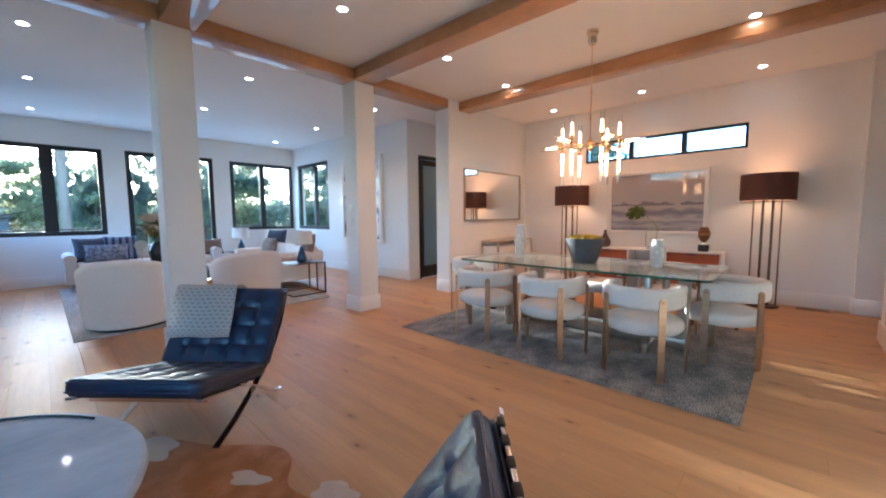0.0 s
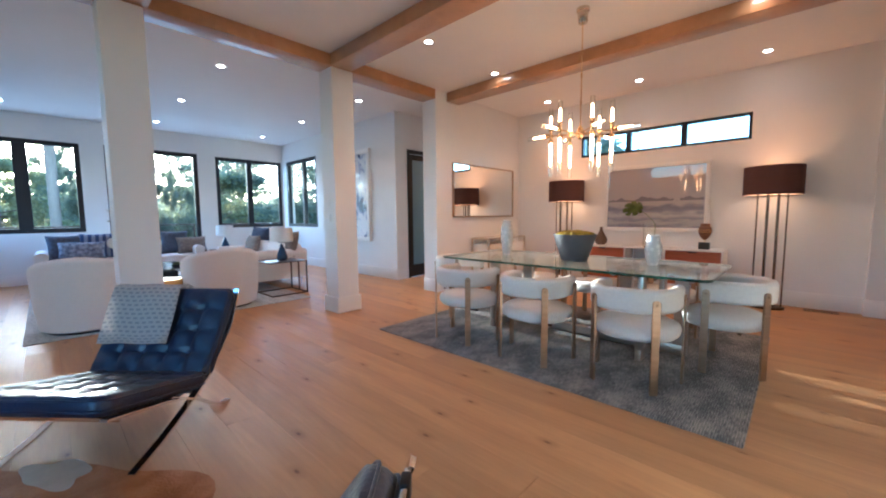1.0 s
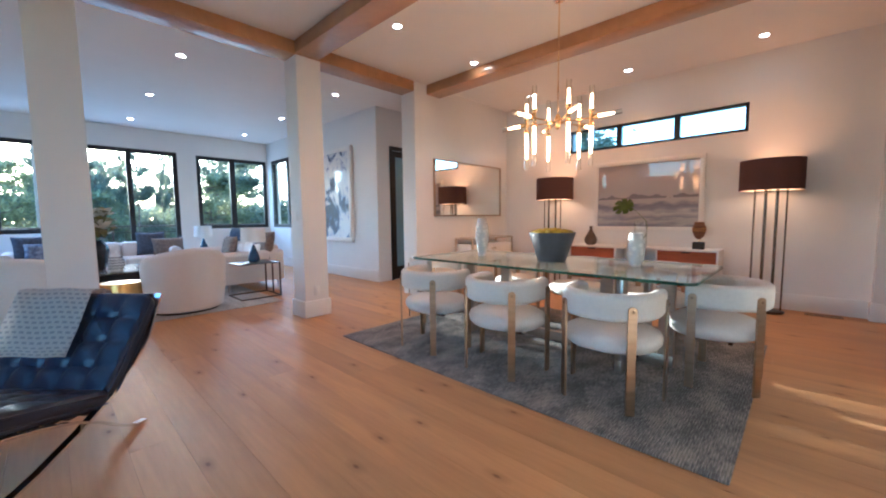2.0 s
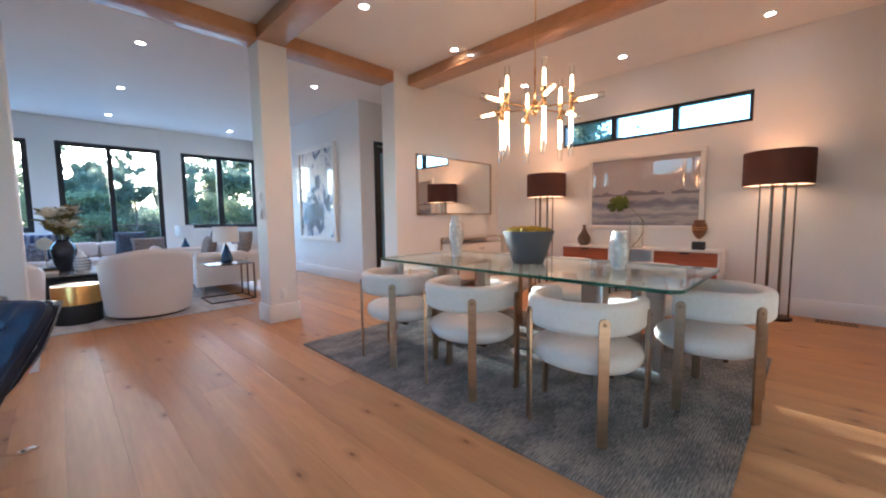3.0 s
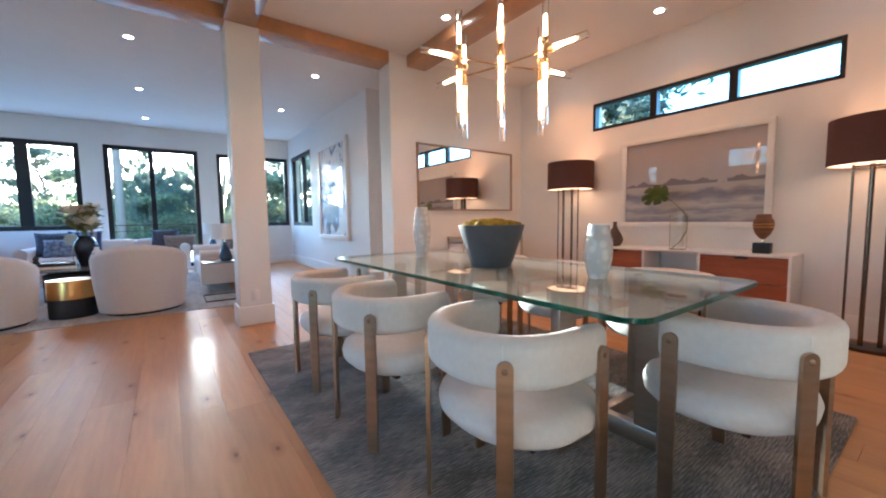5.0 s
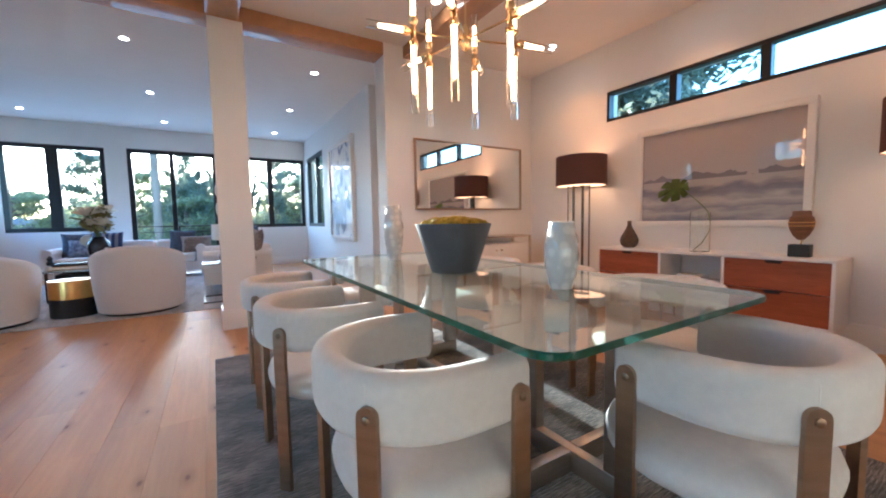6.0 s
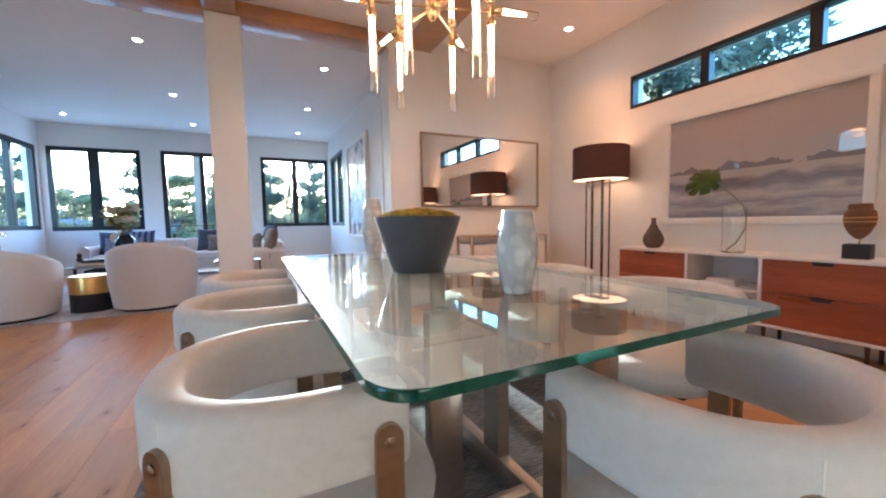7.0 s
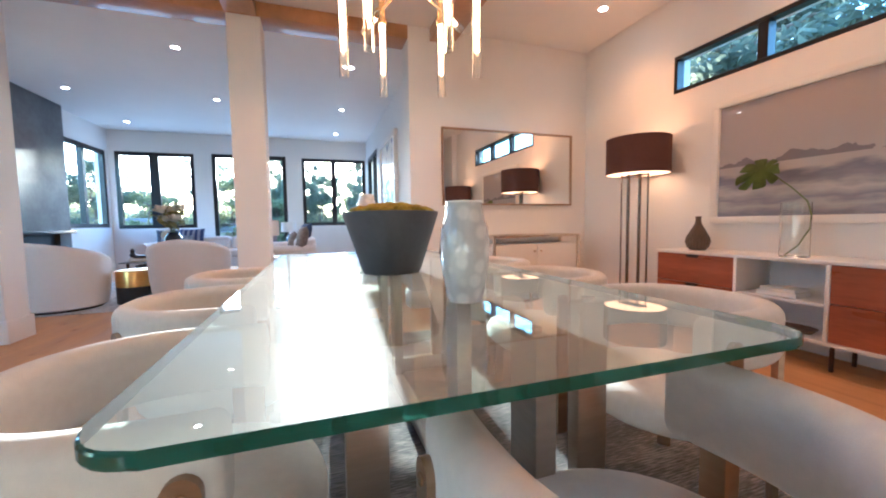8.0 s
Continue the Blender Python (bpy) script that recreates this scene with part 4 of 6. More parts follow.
for v in bm.verts:
    r = v.co.xy.length
    if r > 0.03:
        k = 1 + 0.035 * math.cos(24 * math.atan2(v.co.y, v.co.x))
        v.co.x, v.co.y = v.co.x * k, v.co.y * k
solo("pot", bm, M_POT, "dark ribbed stoneware bottle vase on the sideboard", "vase", pose(-1.98, 7.32, CR))

# glass vase with one monstera leaf
gv = thing("leaf_vase", "clear glass cylinder vase holding one monstera leaf", "vase", pose(-1.255, 7.24, CR))
g = part("glass", lathe([(0.0, 0.0), (0.072, 0.0), (0.078, 0.006), (0.078, 0.36), (0.074, 0.36), (0.074, 0.012), (0.0, 0.012)], 36, False), M_GLASS, gv, "clear glass")
g.visible_shadow = False
part("stem", tube([(-0.05, 0.0, 0.015), (0.02, 0, 0.08), (0.075, 0.0, 0.19), (0.085, -0.005, 0.28), (0.06, -0.01, 0.37), (-0.02, -0.02, 0.46), (-0.13, -0.03, 0.56)], [0.005] * 5 + [0.004, 0.003], 8), M_STEM, gv)
bm = bmesh.new()
cv = bm.verts.new((0, 0, 0.004))
ring = []
for i in range(96):
    a = 2 * math.pi * i / 96
    r = 0.145 * (1 - 0.30 * math.cos(a)) * (1 - 0.16 * (abs(math.cos(a / 2)) ** 24))
    notch = max(0.0, math.cos(9 * a + 0.4)) ** 6
    if 0.5 < a < 5.8:
        r *= 1 - 0.42 * notch
    ring.append(bm.verts.new((r * math.cos(a), 0.82 * r * math.sin(a), -0.35 * r * r * 4 + 0.012 * math.cos(3 * a))))
mid = [bm.verts.new((v.co.x * 0.5, v.co.y * 0.5, -0.02 * 0.5 + 0.006)) for v in ring]
for i in range(96):
    j = (i + 1) % 96
    bm.faces.new((mid[i], mid[j], ring[j], ring[i])), bm.faces.new((cv, mid[j], mid[i]))
bmesh.ops.solidify(bm, geom=bm.faces[:], thickness=0.0015)
bmesh.ops.transform(bm, matrix=pose(-0.18, -0.04, 0.59, 62, -12, 14), verts=bm.verts[:])
part("leaf", bm, M_LEAF, gv, "glossy green split leaf", smooth=0.9)

# carved head-shaped ornament on a block
sc = thing("sculpture", "carved brown wooden ornament on a black block", "sculpture", pose(-0.585, 7.30, CR))
part("block", box(-0.062, 0.062, -0.045, 0.045, 0, 0.095, 0.004), M_BLOCK, sc)
part("pin", tube([(0, 0, 0.09), (0.008, 0, 0.13)], 0.006, 8), M_BRASS, sc)
bm = lathe([(0.0, 0.125), (0.02, 0.13), (0.05, 0.165), (0.072, 0.215), (0.078, 0.26), (0.070, 0.295), (0.072, 0.30), (0.058, 0.31), (0.055, 0.345), (0.045, 0.35), (0.0, 0.345)], 28, False, 0.6)
for v in bm.verts:
    if 0.16 < v.co.z < 0.30:
        v.co *= 1 + 0.02 * noise.noise(v.co * 40)
part("ornament", bm, M_CARVED, sc)
for z in (0.235, 0.262):
    part("band", tube([(0.079 * math.cos(a), 0.048 * math.sin(a), z) for a in [2 * math.pi * i / 28 for i in range(28)]], 0.0025, 6, True), M_GOLD, sc)


def sea_picture(name):
    """Dusk over a pale sea: mauve sky, a dark line of hills, streaks of surf."""
    m = bpy.data.materials.new(name)
    m.use_nodes = True
    N, L = m.node_tree.nodes, m.node_tree.links
    b = N["Principled BSDF"]
    tc = N.new("ShaderNodeTexCoord")
    sp = N.new("ShaderNodeSeparateXYZ")
    L.new(tc.outputs["Object"], sp.inputs[0])
    mp = N.new("ShaderNodeMapping")
    mp.inputs["Scale"].default_value = (1.6, 1.0, 6.0)
    L.new(tc.outputs["Object"], mp.inputs[0])
    n = N.new("ShaderNodeTexNoise")
    n.inputs["Scale"].default_value, n.inputs["Detail"].default_value = 2.2, 6.0
    L.new(mp.outputs[0], n.inputs["Vector"])
    n2 = N.new("ShaderNodeTexNoise")
    n2.inputs["Scale"].default_value, n2.inputs["Detail"].default_value = 4.5, 5.0
    L.new(tc.outputs["Object"], n2.inputs["Vector"])
    ad = N.new("ShaderNodeMath")
    ad.operation = "MULTIPLY_ADD"
    ad.inputs[1].default_value = 0.22
    L.new(n.outputs["Fac"], ad.inputs[0]), L.new(sp.outputs["Z"], ad.inputs[2])
    r = N.new("ShaderNodeValToRGB")
    el = r.color_ramp.elements
    L.new(ad.outputs[0], r.inputs["Fac"])
    el[0].position, el[0].color = 0.0, (0.13, 0.13, 0.17, 1)
    el[1].position, el[1].color = 1.0, (0.46, 0.385, 0.355, 1)
    for p, c in ((0.12, (0.20, 0.20, 0.25)), (0.19, (0.44, 0.42, 0.42)), (0.23, (0.24, 0.24, 0.29)), (0.31, (0.52, 0.49, 0.48)), (0.36, (0.26, 0.26, 0.31)), (0.41, (0.20, 0.20, 0.25)), (0.46, (0.47, 0.425, 0.415)), (0.62, (0.44, 0.395, 0.385))):
        e = el.new(p)
        e.position, e.color = p, (*c, 1)
    # hills: dark where the height over the sea line falls under a rolling noise
    hm = N.new("ShaderNodeMath")
    hm.operation = "MULTIPLY_ADD"
    hm.inputs[1].default_value, hm.inputs[2].default_value = 0.34, 0.265
    L.new(n2.outputs["Fac"], hm.inputs[0])
    lt = N.new("ShaderNodeMath")
    lt.operation = "LESS_THAN"
    L.new(sp.outputs["Z"], lt.inputs[0]), L.new(hm.outputs[0], lt.inputs[1])
    gt = N.new("ShaderNodeMath")
    gt.operation = "GREATER_THAN"
    gt.inputs[1].default_value = 0.40
    L.new(sp.outputs["Z"], gt.inputs[0])
    mu = N.new("ShaderNodeMath")
    mu.operation = "MULTIPLY"
    L.new(lt.outputs[0], mu.inputs[0]), L.new(gt.outputs[0], mu.inputs[1])
    mix = N.new("ShaderNodeMixRGB")
    mix.inputs["Color2"].default_value = (0.15, 0.135, 0.16, 1)
    fa = N.new("ShaderNodeMath")
    fa.operation = "MULTIPLY"
    fa.inputs[1].default_value = 0.8
    L.new(mu.outputs[0], fa.inputs[0]), L.new(fa.outputs[0], mix.inputs["Fac"])
    L.new(r.outputs["Color"], mix.inputs["Color1"]), L.new(mix.outputs["Color"], b.inputs["Base Color"])
    b.inputs["Roughness"].default_value = 0.5
    b.inputs["Coat Weight"].default_value, b.inputs["Coat Roughness"].default_value = 1.0, 0.01
    return m


def framed(name, label, w, h, border, picture, m, depth=0.05):
    """A glazed picture in a broad white frame; local x along the wall, z up, facing -y."""
    th = thing(name, label, "picture", m)
    for a, b, c, d in ((-w / 2, w / 2, h - border, h), (-w / 2, w / 2, 0, border), (-w / 2, -w / 2 + border, border, h - border), (w / 2 - border, w / 2, border, h - border)):
        part("frame", box(a, b, -depth, 0, c, d, 0.003), M_FRAME, th)
    ob = part("print", box(-w / 2 + border, w / 2 - border, -depth * 0.55, -depth * 0.3, 0, h - 2 * border), picture, th, "glazed print", smooth=None)
    ob.location = (0, 0, border)
    return th


framed("framed_seascape", "large framed seascape with mauve sky and dark hills", 1.43, 1.01, 0.055, sea_picture("seascape_print"), pose(-1.295, 7.54, 0.91))


def abstract_picture(name):
    m = bpy.data.materials.new(name)
    m.use_nodes = True
    N, L = m.node_tree.nodes, m.node_tree.links
    b = N["Principled BSDF"]
    tc = N.new("ShaderNodeTexCoord")
    mp = N.new("ShaderNodeMapping")
    mp.inputs["Scale"].default_value, mp.inputs["Location"].default_value = (1.5, 1.0, 1.0), (2.3, 0, 0.75)
    L.new(tc.outputs["Object"], mp.inputs[0])
    n = N.new("ShaderNodeTexNoise")
    n.inputs["Scale"].default_value, n.inputs["Detail"].default_value, n.inputs["Distortion"].default_value = 1.7, 9.0, 1.9
    L.new(mp.outputs[0], n.inputs["Vector"])
    ad = N.new("ShaderNodeMath")
    ad.operation = "MULTIPLY_ADD"
    ad.inputs[1].default_value = 0.32
    ds = N.new("ShaderNodeVectorMath")
    ds.operation = "DISTANCE"
    ds.inputs[1].default_value = (0.12, 0.0, 0.50)
    L.new(tc.outputs["Object"], ds.inputs[0])
    of = N.new("ShaderNodeMath")
    of.operation = "SUBTRACT"
    of.inputs[1].default_value = 0.62
    L.new(ds.outputs["Value"], of.inputs[0])
    cl = N.new("ShaderNodeClamp")
    cl.inputs["Min"].default_value, cl.inputs["Max"].default_value = -0.6, 0.12
    L.new(of.outputs[0], cl.inputs["Value"])
    L.new(cl.outputs[0], ad.inputs[0]), L.new(n.outputs["Fac"], ad.inputs[2])
    r = N.new("ShaderNodeValToRGB")
    L.new(ad.outputs[0], r.inputs["Fac"])
    el = r.color_ramp.elements
    el[0].position, el[0].color = 0.34, (0.02, 0.025, 0.05, 1)
    el[1].position, el[1].color = 0.78, (0.05, 0.06, 0.10, 1)
    for p, c in ((0.41, (0.05, 0.07, 0.15)), (0.44, (0.24, 0.29, 0.42)), (0.475, (0.50, 0.52, 0.62)), (0.52, (0.74, 0.73, 0.73)), (0.60, (0.76, 0.75, 0.74)), (0.66, (0.48, 0.49, 0.60)), (0.70, (0.20, 0.22, 0.34))):
        e = el.new(p)
        e.color = (*c, 1)
    L.new(r.outputs["Color"], b.inputs["Base Color"])
    b.inputs["Roughness"].default_value, b.inputs["Coat Weight"].default_value, b.inputs["Coat Roughness"].default_value = 0.5, 1.0, 0.01
    return m


framed("framed_abstract", "large framed abstract in white, blue and black", 1.47, 1.80, 0.085, abstract_picture("abstract_print"), pose(-6.475, 5.56, 0.68), 0.06)

# wall mirror
mi = thing("wall_mirror", "wide wall mirror in a thin dark metal frame", "mirror", pose(-3.67, 6.46, 1.145))
for a, b, c, d in ((-0.855, 0.855, 0.84, 0.86), (-0.855, 0.855, 0, 0.02), (-0.855, -0.835, 0.02, 0.84), (0.835, 0.855, 0.02, 0.84)):
    part("frame", box(0.0, 0.03, a, b, c, d, 0.002), M_BRONZE, mi)
part("mirror_glass", box(0.006, 0.016, -0.835, 0.835, 0.02, 0.84), M_MIRROR, mi, smooth=None)

# console cabinet under the mirror
co = thing("console_cabinet", "champagne metal console cabinet with pale doors", "cabinet", pose(-3.46, 6.60, 0))
for x in (-0.17, 0.17):
    for y in (-0.54, 0.54):
        part("post", box(x - 0.013, x + 0.013, y - 0.013, y + 0.013, 0, 0.80, 0.002), M_CHAMPAGNE, co)
    part("rail", box(x - 0.012, x + 0.012, -0.527, 0.527, 0.776, 0.80, 0.002), M_CHAMPAGNE, co)
for y in (-0.54, 0.54):
    part("rail", box(-0.157, 0.157, y - 0.012, y + 0.012, 0.776, 0.80, 0.002), M_CHAMPAGNE, co)
part("top_shelf", box(-0.156, 0.156, -0.526, 0.526, 0.786, 0.796), M_MIRROR, co, "mirrored top")
part("body", box(-0.155, 0.150, -0.525, 0.525, 0.16, 0.70, 0.003), M_WHITE, co)
for y0, y1, k in ((-0.52, -0.003, -0.04), (0.003, 0.52, 0.04)):
    d = part("cabinet_door", box(0.151, 0.168, y0, y1, 0.17, 0.69, 0.003), M_WHITE, co, "pale champagne door")
    part("knob", tube([(0.166, k, 0.62), (0.185, k, 0.62)], 0.012, 12), M_CHAMPAGNE, d)

# ---- lounge by the camera ----
def tufted(w, l, t, nx, ny):
    """Leather pad in the xy plane, its top at z = 0: sunk buttons joined by pulled seams."""
    bm = bmesh.new()
    NX, NY = nx * 8, ny * 8
    top = []
    for j in range(NY + 1):
        rowv = []
        for i in range(NX + 1):
            u, v = i / NX * nx, j / NY * ny
            cu, cv = u % 1.0, v % 1.0
            puff = (math.sin(math.pi * cu) * math.sin(math.pi * cv)) ** 0.45
            edge = min(1.0, 6 * min(i / NX, 1 - i / NX, j / NY, 1 - j / NY))
            du, dv = min(cu, 1 - cu), min(cv, 1 - cv)
            dip = math.exp(-((du * du + dv * dv) / 0.018)) if 0.3 < u < nx - 0.3 and 0.3 < v < ny - 0.3 else 0.0
            z = -0.016 * (1 - puff) * (0.35 + 0.65 * edge) - 0.014 * dip - 0.006 * (1 - edge)
            rowv.append(bm.verts.new((w * (i / NX - 0.5), l * (j / NY - 0.5), z)))
        top.append(rowv)
    for j in range(NY):
        for i in range(NX):
            bm.faces.new((top[j][i], top[j][i + 1], top[j + 1][i + 1], top[j + 1][i]))
    rim = top[0] + [r[-1] for r in top[1:]] + top[-1][-2::-1] + [r[0] for r in top[-2:0:-1]]
    rings = [rim]
    for k, (g, z) in enumerate(((0.010, -0.030), (0.013, -t / 2), (0.010, -t + 0.022), (-0.004, -t))):
        rings.append([bm.verts.new((v.co.x * (1 + 2 * g / w), v.co.y * (1 + 2 * g / l), z)) for v in rim])
    n = len(rim)
    for a, b in zip(rings, rings[1:]):
        for i in range(n):
            bm.faces.new((a[i], a[(i + 1) % n], b[(i + 1) % n], b[i]))
    bm.faces.new(rings[-1])
    rc = 0.055
    for v in bm.verts:
        dx, dy = abs(v.co.x) - (w / 2 - rc), abs(v.co.y) - (l / 2 - rc)
        if dx > 0 and dy > 0:
            k = max(dx, dy) / math.hypot(dx, dy)
            v.co.x = math.copysign(w / 2 - rc + dx * k, v.co.x)
            v.co.y = math.copysign(l / 2 - rc + dy * k, v.co.y)
    return bm


def piping(w, l, z):
    return tube([(x, y, z) for x, y in rounded(w + 0.022, l + 0.022, 0.06, 5)], 0.0045, 6, True)


BUTTON = finish("button", lathe([(0.009, 0.0), (0.008, 0.004), (0.0, 0.006)], 10, False), M_LEATHER, 3.1)


def lounge_chair(m, label):
    """Low tufted leather lounge chair on crossed flat steel bars, facing +y."""
    th = thing("lounge_chair", label, "chair", m, "leather lounge chairs")
    W = 0.69
    seat = pose(0, 0.13, 0.362, 14, 0, 0)
    back = pose(0, -0.289, 0.494, -54, 0, 0)
    for name, P, l, ny in (("seat_cushion", seat, 0.66, 5), ("back_cushion", back, 0.54, 4)):
        bm = tufted(W, l, 0.095, 5, ny)
        bmesh.ops.transform(bm, matrix=P, verts=bm.verts[:])
        pad = part(name, bm, M_LEATHER, th, "tufted black leather cushion with blue sky sheen in its colour", smooth=0.9)
        for z in (-0.028, -0.074):
            pb = piping(W, l, z)
            bmesh.ops.transform(pb, matrix=P, verts=pb.verts[:])
            part("piping", pb, M_LEATHER, pad, smooth=3.14)
        for i in range(1, 5):
            for j in range(1, ny):
                b = new("button", BUTTON)
                b.parent = pad
                b.matrix_basis = P @ pose(W * (i / 5 - 0.5), l * (j / ny - 0.5), -0.028)
    for x in (-0.335, 0.335):
        arc = [(x, -0.536, 0.695), (x, -0.492, 0.60), (x, -0.43, 0.48), (x, -0.32, 0.355), (x, -0.18, 0.24), (x, -0.01, 0.145), (x, 0.17, 0.065), (x, 0.345, 0.008)]
        part("back_bar", tube(arc, 0, flat=(0.035, 0.012)), M_CHROME, th, "flat polished steel bar", smooth=0.6)
        low = [(x, 0.45, 0.325), (x, 0.30, 0.288), (x, 0.14, 0.248), (x, 0.0, 0.20), (x, -0.12, 0.132), (x, -0.22, 0.06), (x, -0.30, 0.016), (x, -0.37, 0.008)]
        part("seat_bar", tube(low, 0, flat=(0.035, 0.012)), M_CHROME, th, "flat polished steel bar", smooth=0.6)
    for y, z in ((-0.528, 0.677), (0.36, 0.288), (-0.36, 0.40)):
        part("crossbar", box(-0.318, 0.318, y - 0.006, y + 0.006, z - 0.0175, z + 0.0175, 0.002), M_CHROME, th)
    for i in range(7):
        f = (i + 0.5) / 7
        part("strap", box(-0.312, 0.312, 0.40 - 0.56 * f, 0.44 - 0.56 * f, 0.318 - 0.14 * f, 0.323 - 0.14 * f), M_STRAP, th)
    for i in range(8):
        x = -0.285 + i * 0.0815
        part("strap", box(x - 0.018, x + 0.018, -0.5375, -0.5185, 0.656, 0.698, 0.003), M_STRAP, th, "leather strap looped over the top rail")
    return th


lc = lounge_chair(pose(-2.285, 1.38, 0, 0, 0, -139.1), "black tufted leather lounge chair, blue sheen in its colour, throw over its back")
lc2 = copy_thing(lc, pose(-0.357, 1.0, 0, 0, 0, 132.0))
lc2["label"] = "black tufted leather lounge chair, blue sheen in its colour, strapped steel frame"

# throw folded over the back cushion
bm = bmesh.new()
uvl = bm.loops.layers.uv.new("UVMap")
rows = []
path = [(-0.548, 0.54), (-0.556, 0.62), (-0.548, 0.70), (-0.50, 0.724), (-0.435, 0.712), (-0.385, 0.650), (-0.335, 0.580), (-0.285, 0.512), (-0.235, 0.445), (-0.205, 0.405)]
K = 20
for i in range(K + 1):
    f = i / K
    rowv = []
    for k, (y, z) in enumerate(path):
        x = -0.03 + 0.44 * f + 0.005 * math.sin(5 * f + k * 0.7) * (k / 8)
        w = 0.003 * math.sin(11 * f + 0.8 * k)
        rowv.append(bm.verts.new((x - 0.012 * max(0, k - 4), y + w * 0.3, z + 0.010 + w + (0.014 if k > 3 else 0))))
    rows.append(rowv)
for i in range(K):
    for k in range(len(path) - 1):
        f = bm.faces.new((rows[i][k], rows[i + 1][k], rows[i + 1][k + 1], rows[i][k + 1]))
        for lp, (a, b) in zip(f.loops, ((i, k), (i + 1, k), (i + 1, k + 1), (i, k + 1))):
            lp[uvl].uv = (a / K * 0.43, b * 0.085)
bmesh.ops.solidify(bm, geom=bm.faces[:], thickness=0.020)
solo("throw_blanket", bm, M_THROW, "pale grey woven throw draped over the leather chair", "blanket", pose(-2.285, 1.38, 0, 0, 0, -139.1), smooth=3.14)

mt = thing("coffee_table", "round marble coffee table with pale grey veins", "table", pose(-1.273, 0.31, 0))
part("tabletop", lathe([(0.0, 0.425), (0.66, 0.425), (0.678, 0.43), (0.68, 0.438), (0.676, 0.446), (0.665, 0.45), (0.0, 0.45)], 96, False), M_MARBLE, mt, "white veined marble top", smooth=0.2)
part("pedestal", lathe([(0.0, 0.0), (0.30, 0.0), (0.30, 0.012), (0.05, 0.03), (0.04, 0.2), (0.06, 0.40), (0.16, 0.425), (0.0, 0.425)], 40, False), M_CHROME, mt)
solo("cable", tube([(0.64 * math.cos(radians(d)), 0.64 * math.sin(radians(d)), 0.005) for d in range(118, 178, 6)], 0.005, 6), M_BLACK, "thin dark cord lying along the marble table edge", "cord", pose(-1.273, 0.31, 0.4505))

# cowhide under the lounge group
rnd = random.Random(12)
out = []
for i in range(80):
    a = 2 * math.pi * i / 80
    r = 0.78 + 0.16 * math.cos(2 * a) + 0.10 * math.cos(4 * a + 0.6) + 0.06 * math.sin(7 * a)
    out.append((r * 1.15 * math.cos(a), r * 0.80 * math.sin(a)))
hide = thing("cowhide_rug", "brown cowhide rug with white patches on the floor", "rug", pose(-1.583, 0.91, 0.001, 0, 0, 28))
part("hide", slab(out, 0, 0.006), M_HIDE, hide, smooth=0.5)


def patch(cx, cy, rx, ry, seed):
    r2 = random.Random(seed)
    ph = [r2.uniform(0, 6.28) for _ in range(3)]
    pts = []
    for i in range(40):
        a = 2 * math.pi * i / 40
        k = 1 + 0.16 * math.sin(3 * a + ph[0]) + 0.10 * math.sin(5 * a + ph[1])
        pts.append((cx + rx * k * math.cos(a), cy + ry * k * math.sin(a)))
    return slab(pts, 0.0055, 0.008)


def hide_xy(x, y):
    c, s = math.cos(radians(-28)), math.sin(radians(-28))
    return (c * (x + 1.583) - s * (y - 0.91), s * (x + 1.583) + c * (y - 0.91))


part("white_patch", patch(*hide_xy(-1.435, 1.372), 0.10, 0.045, 1), M_HIDE_WHITE, hide, "white hair patch")
part("white_patch", patch(*hide_xy(-2.08, 1.10), 0.17, 0.09, 5), M_HIDE_WHITE, hide, "white hair patch")
part("white_patch", patch(*hide_xy(-1.06, 1.60), 0.10, 0.06, 7), M_HIDE_WHITE, hide, "white hair patch")

# ---- living room ----
rug("rug", -8.9, -4.80, 0.93, 3.76, M_LRUG, "large pale grey living room rug", 0.010)
LR = 0.0115


def tub_chair(m):
    """Round upholstered swivel chair, facing +y; the back sweeps down into the arms."""
    th = thing("tub_chair", "cream upholstered barrel swivel chair on the pale rug", "chair", m, "barrel chairs")
    bm = bmesh.new()
    n, R, T = 56, 0.425, 0.11
    rings = []
    for i in range(n + 1):
        a = radians(-90 - 138 + 276 * i / n)
        e = abs(i / n - 0.5) * 2
        h = 0.785 - 0.24 * e ** 1.5
        c, s = math.cos(a), math.sin(a)
        lean = 0.025
        prof = [(R - 0.05, 0.026), (R - 0.02, 0.042), (R + lean * 0.4, 0.30), (R + lean, h - 0.07), (R + lean - 0.012, h - 0.025), (R + lean - 0.045, h), (R + lean - 0.08, h - 0.02), (R + lean - T, h - 0.08), (R - T, 0.30), (R - T - 0.01, 0.20), (R - T - 0.01, 0.026)]
        rings.append([bm.verts.new((r * c, r * s, z)) for r, z in prof])
    k = len(rings[0])
    for a, b in zip(rings, rings[1:]):
        for j in range(k):
            bm.faces.new((a[j], a[(j + 1) % k], b[(j + 1) % k], b[j]))
    bm.faces.new(rings[0]), bm.faces.new(rings[-1])
    part("shell", bm, M_LINEN, th, smooth=0.9)
    part("seat_cushion", lathe([(0.0, 0.26), (0.30, 0.26), (0.312, 0.29), (0.312, 0.40), (0.30, 0.425), (0.26, 0.44), (0.0, 0.45)], 40, False), M_LINEN, th, smooth=0.9)
    part("base", lathe([(0.0, 0.0), (0.35, 0.0), (0.35, 0.024), (0.36, 0.026), (0.0, 0.027)], 40, False), M_BLOCK, th)
    part("skirt", lathe([(0.36, 0.027), (0.375, 0.042), (0.375, 0.26), (0.0, 0.262)], 40, False), M_LINEN, th)
    return th


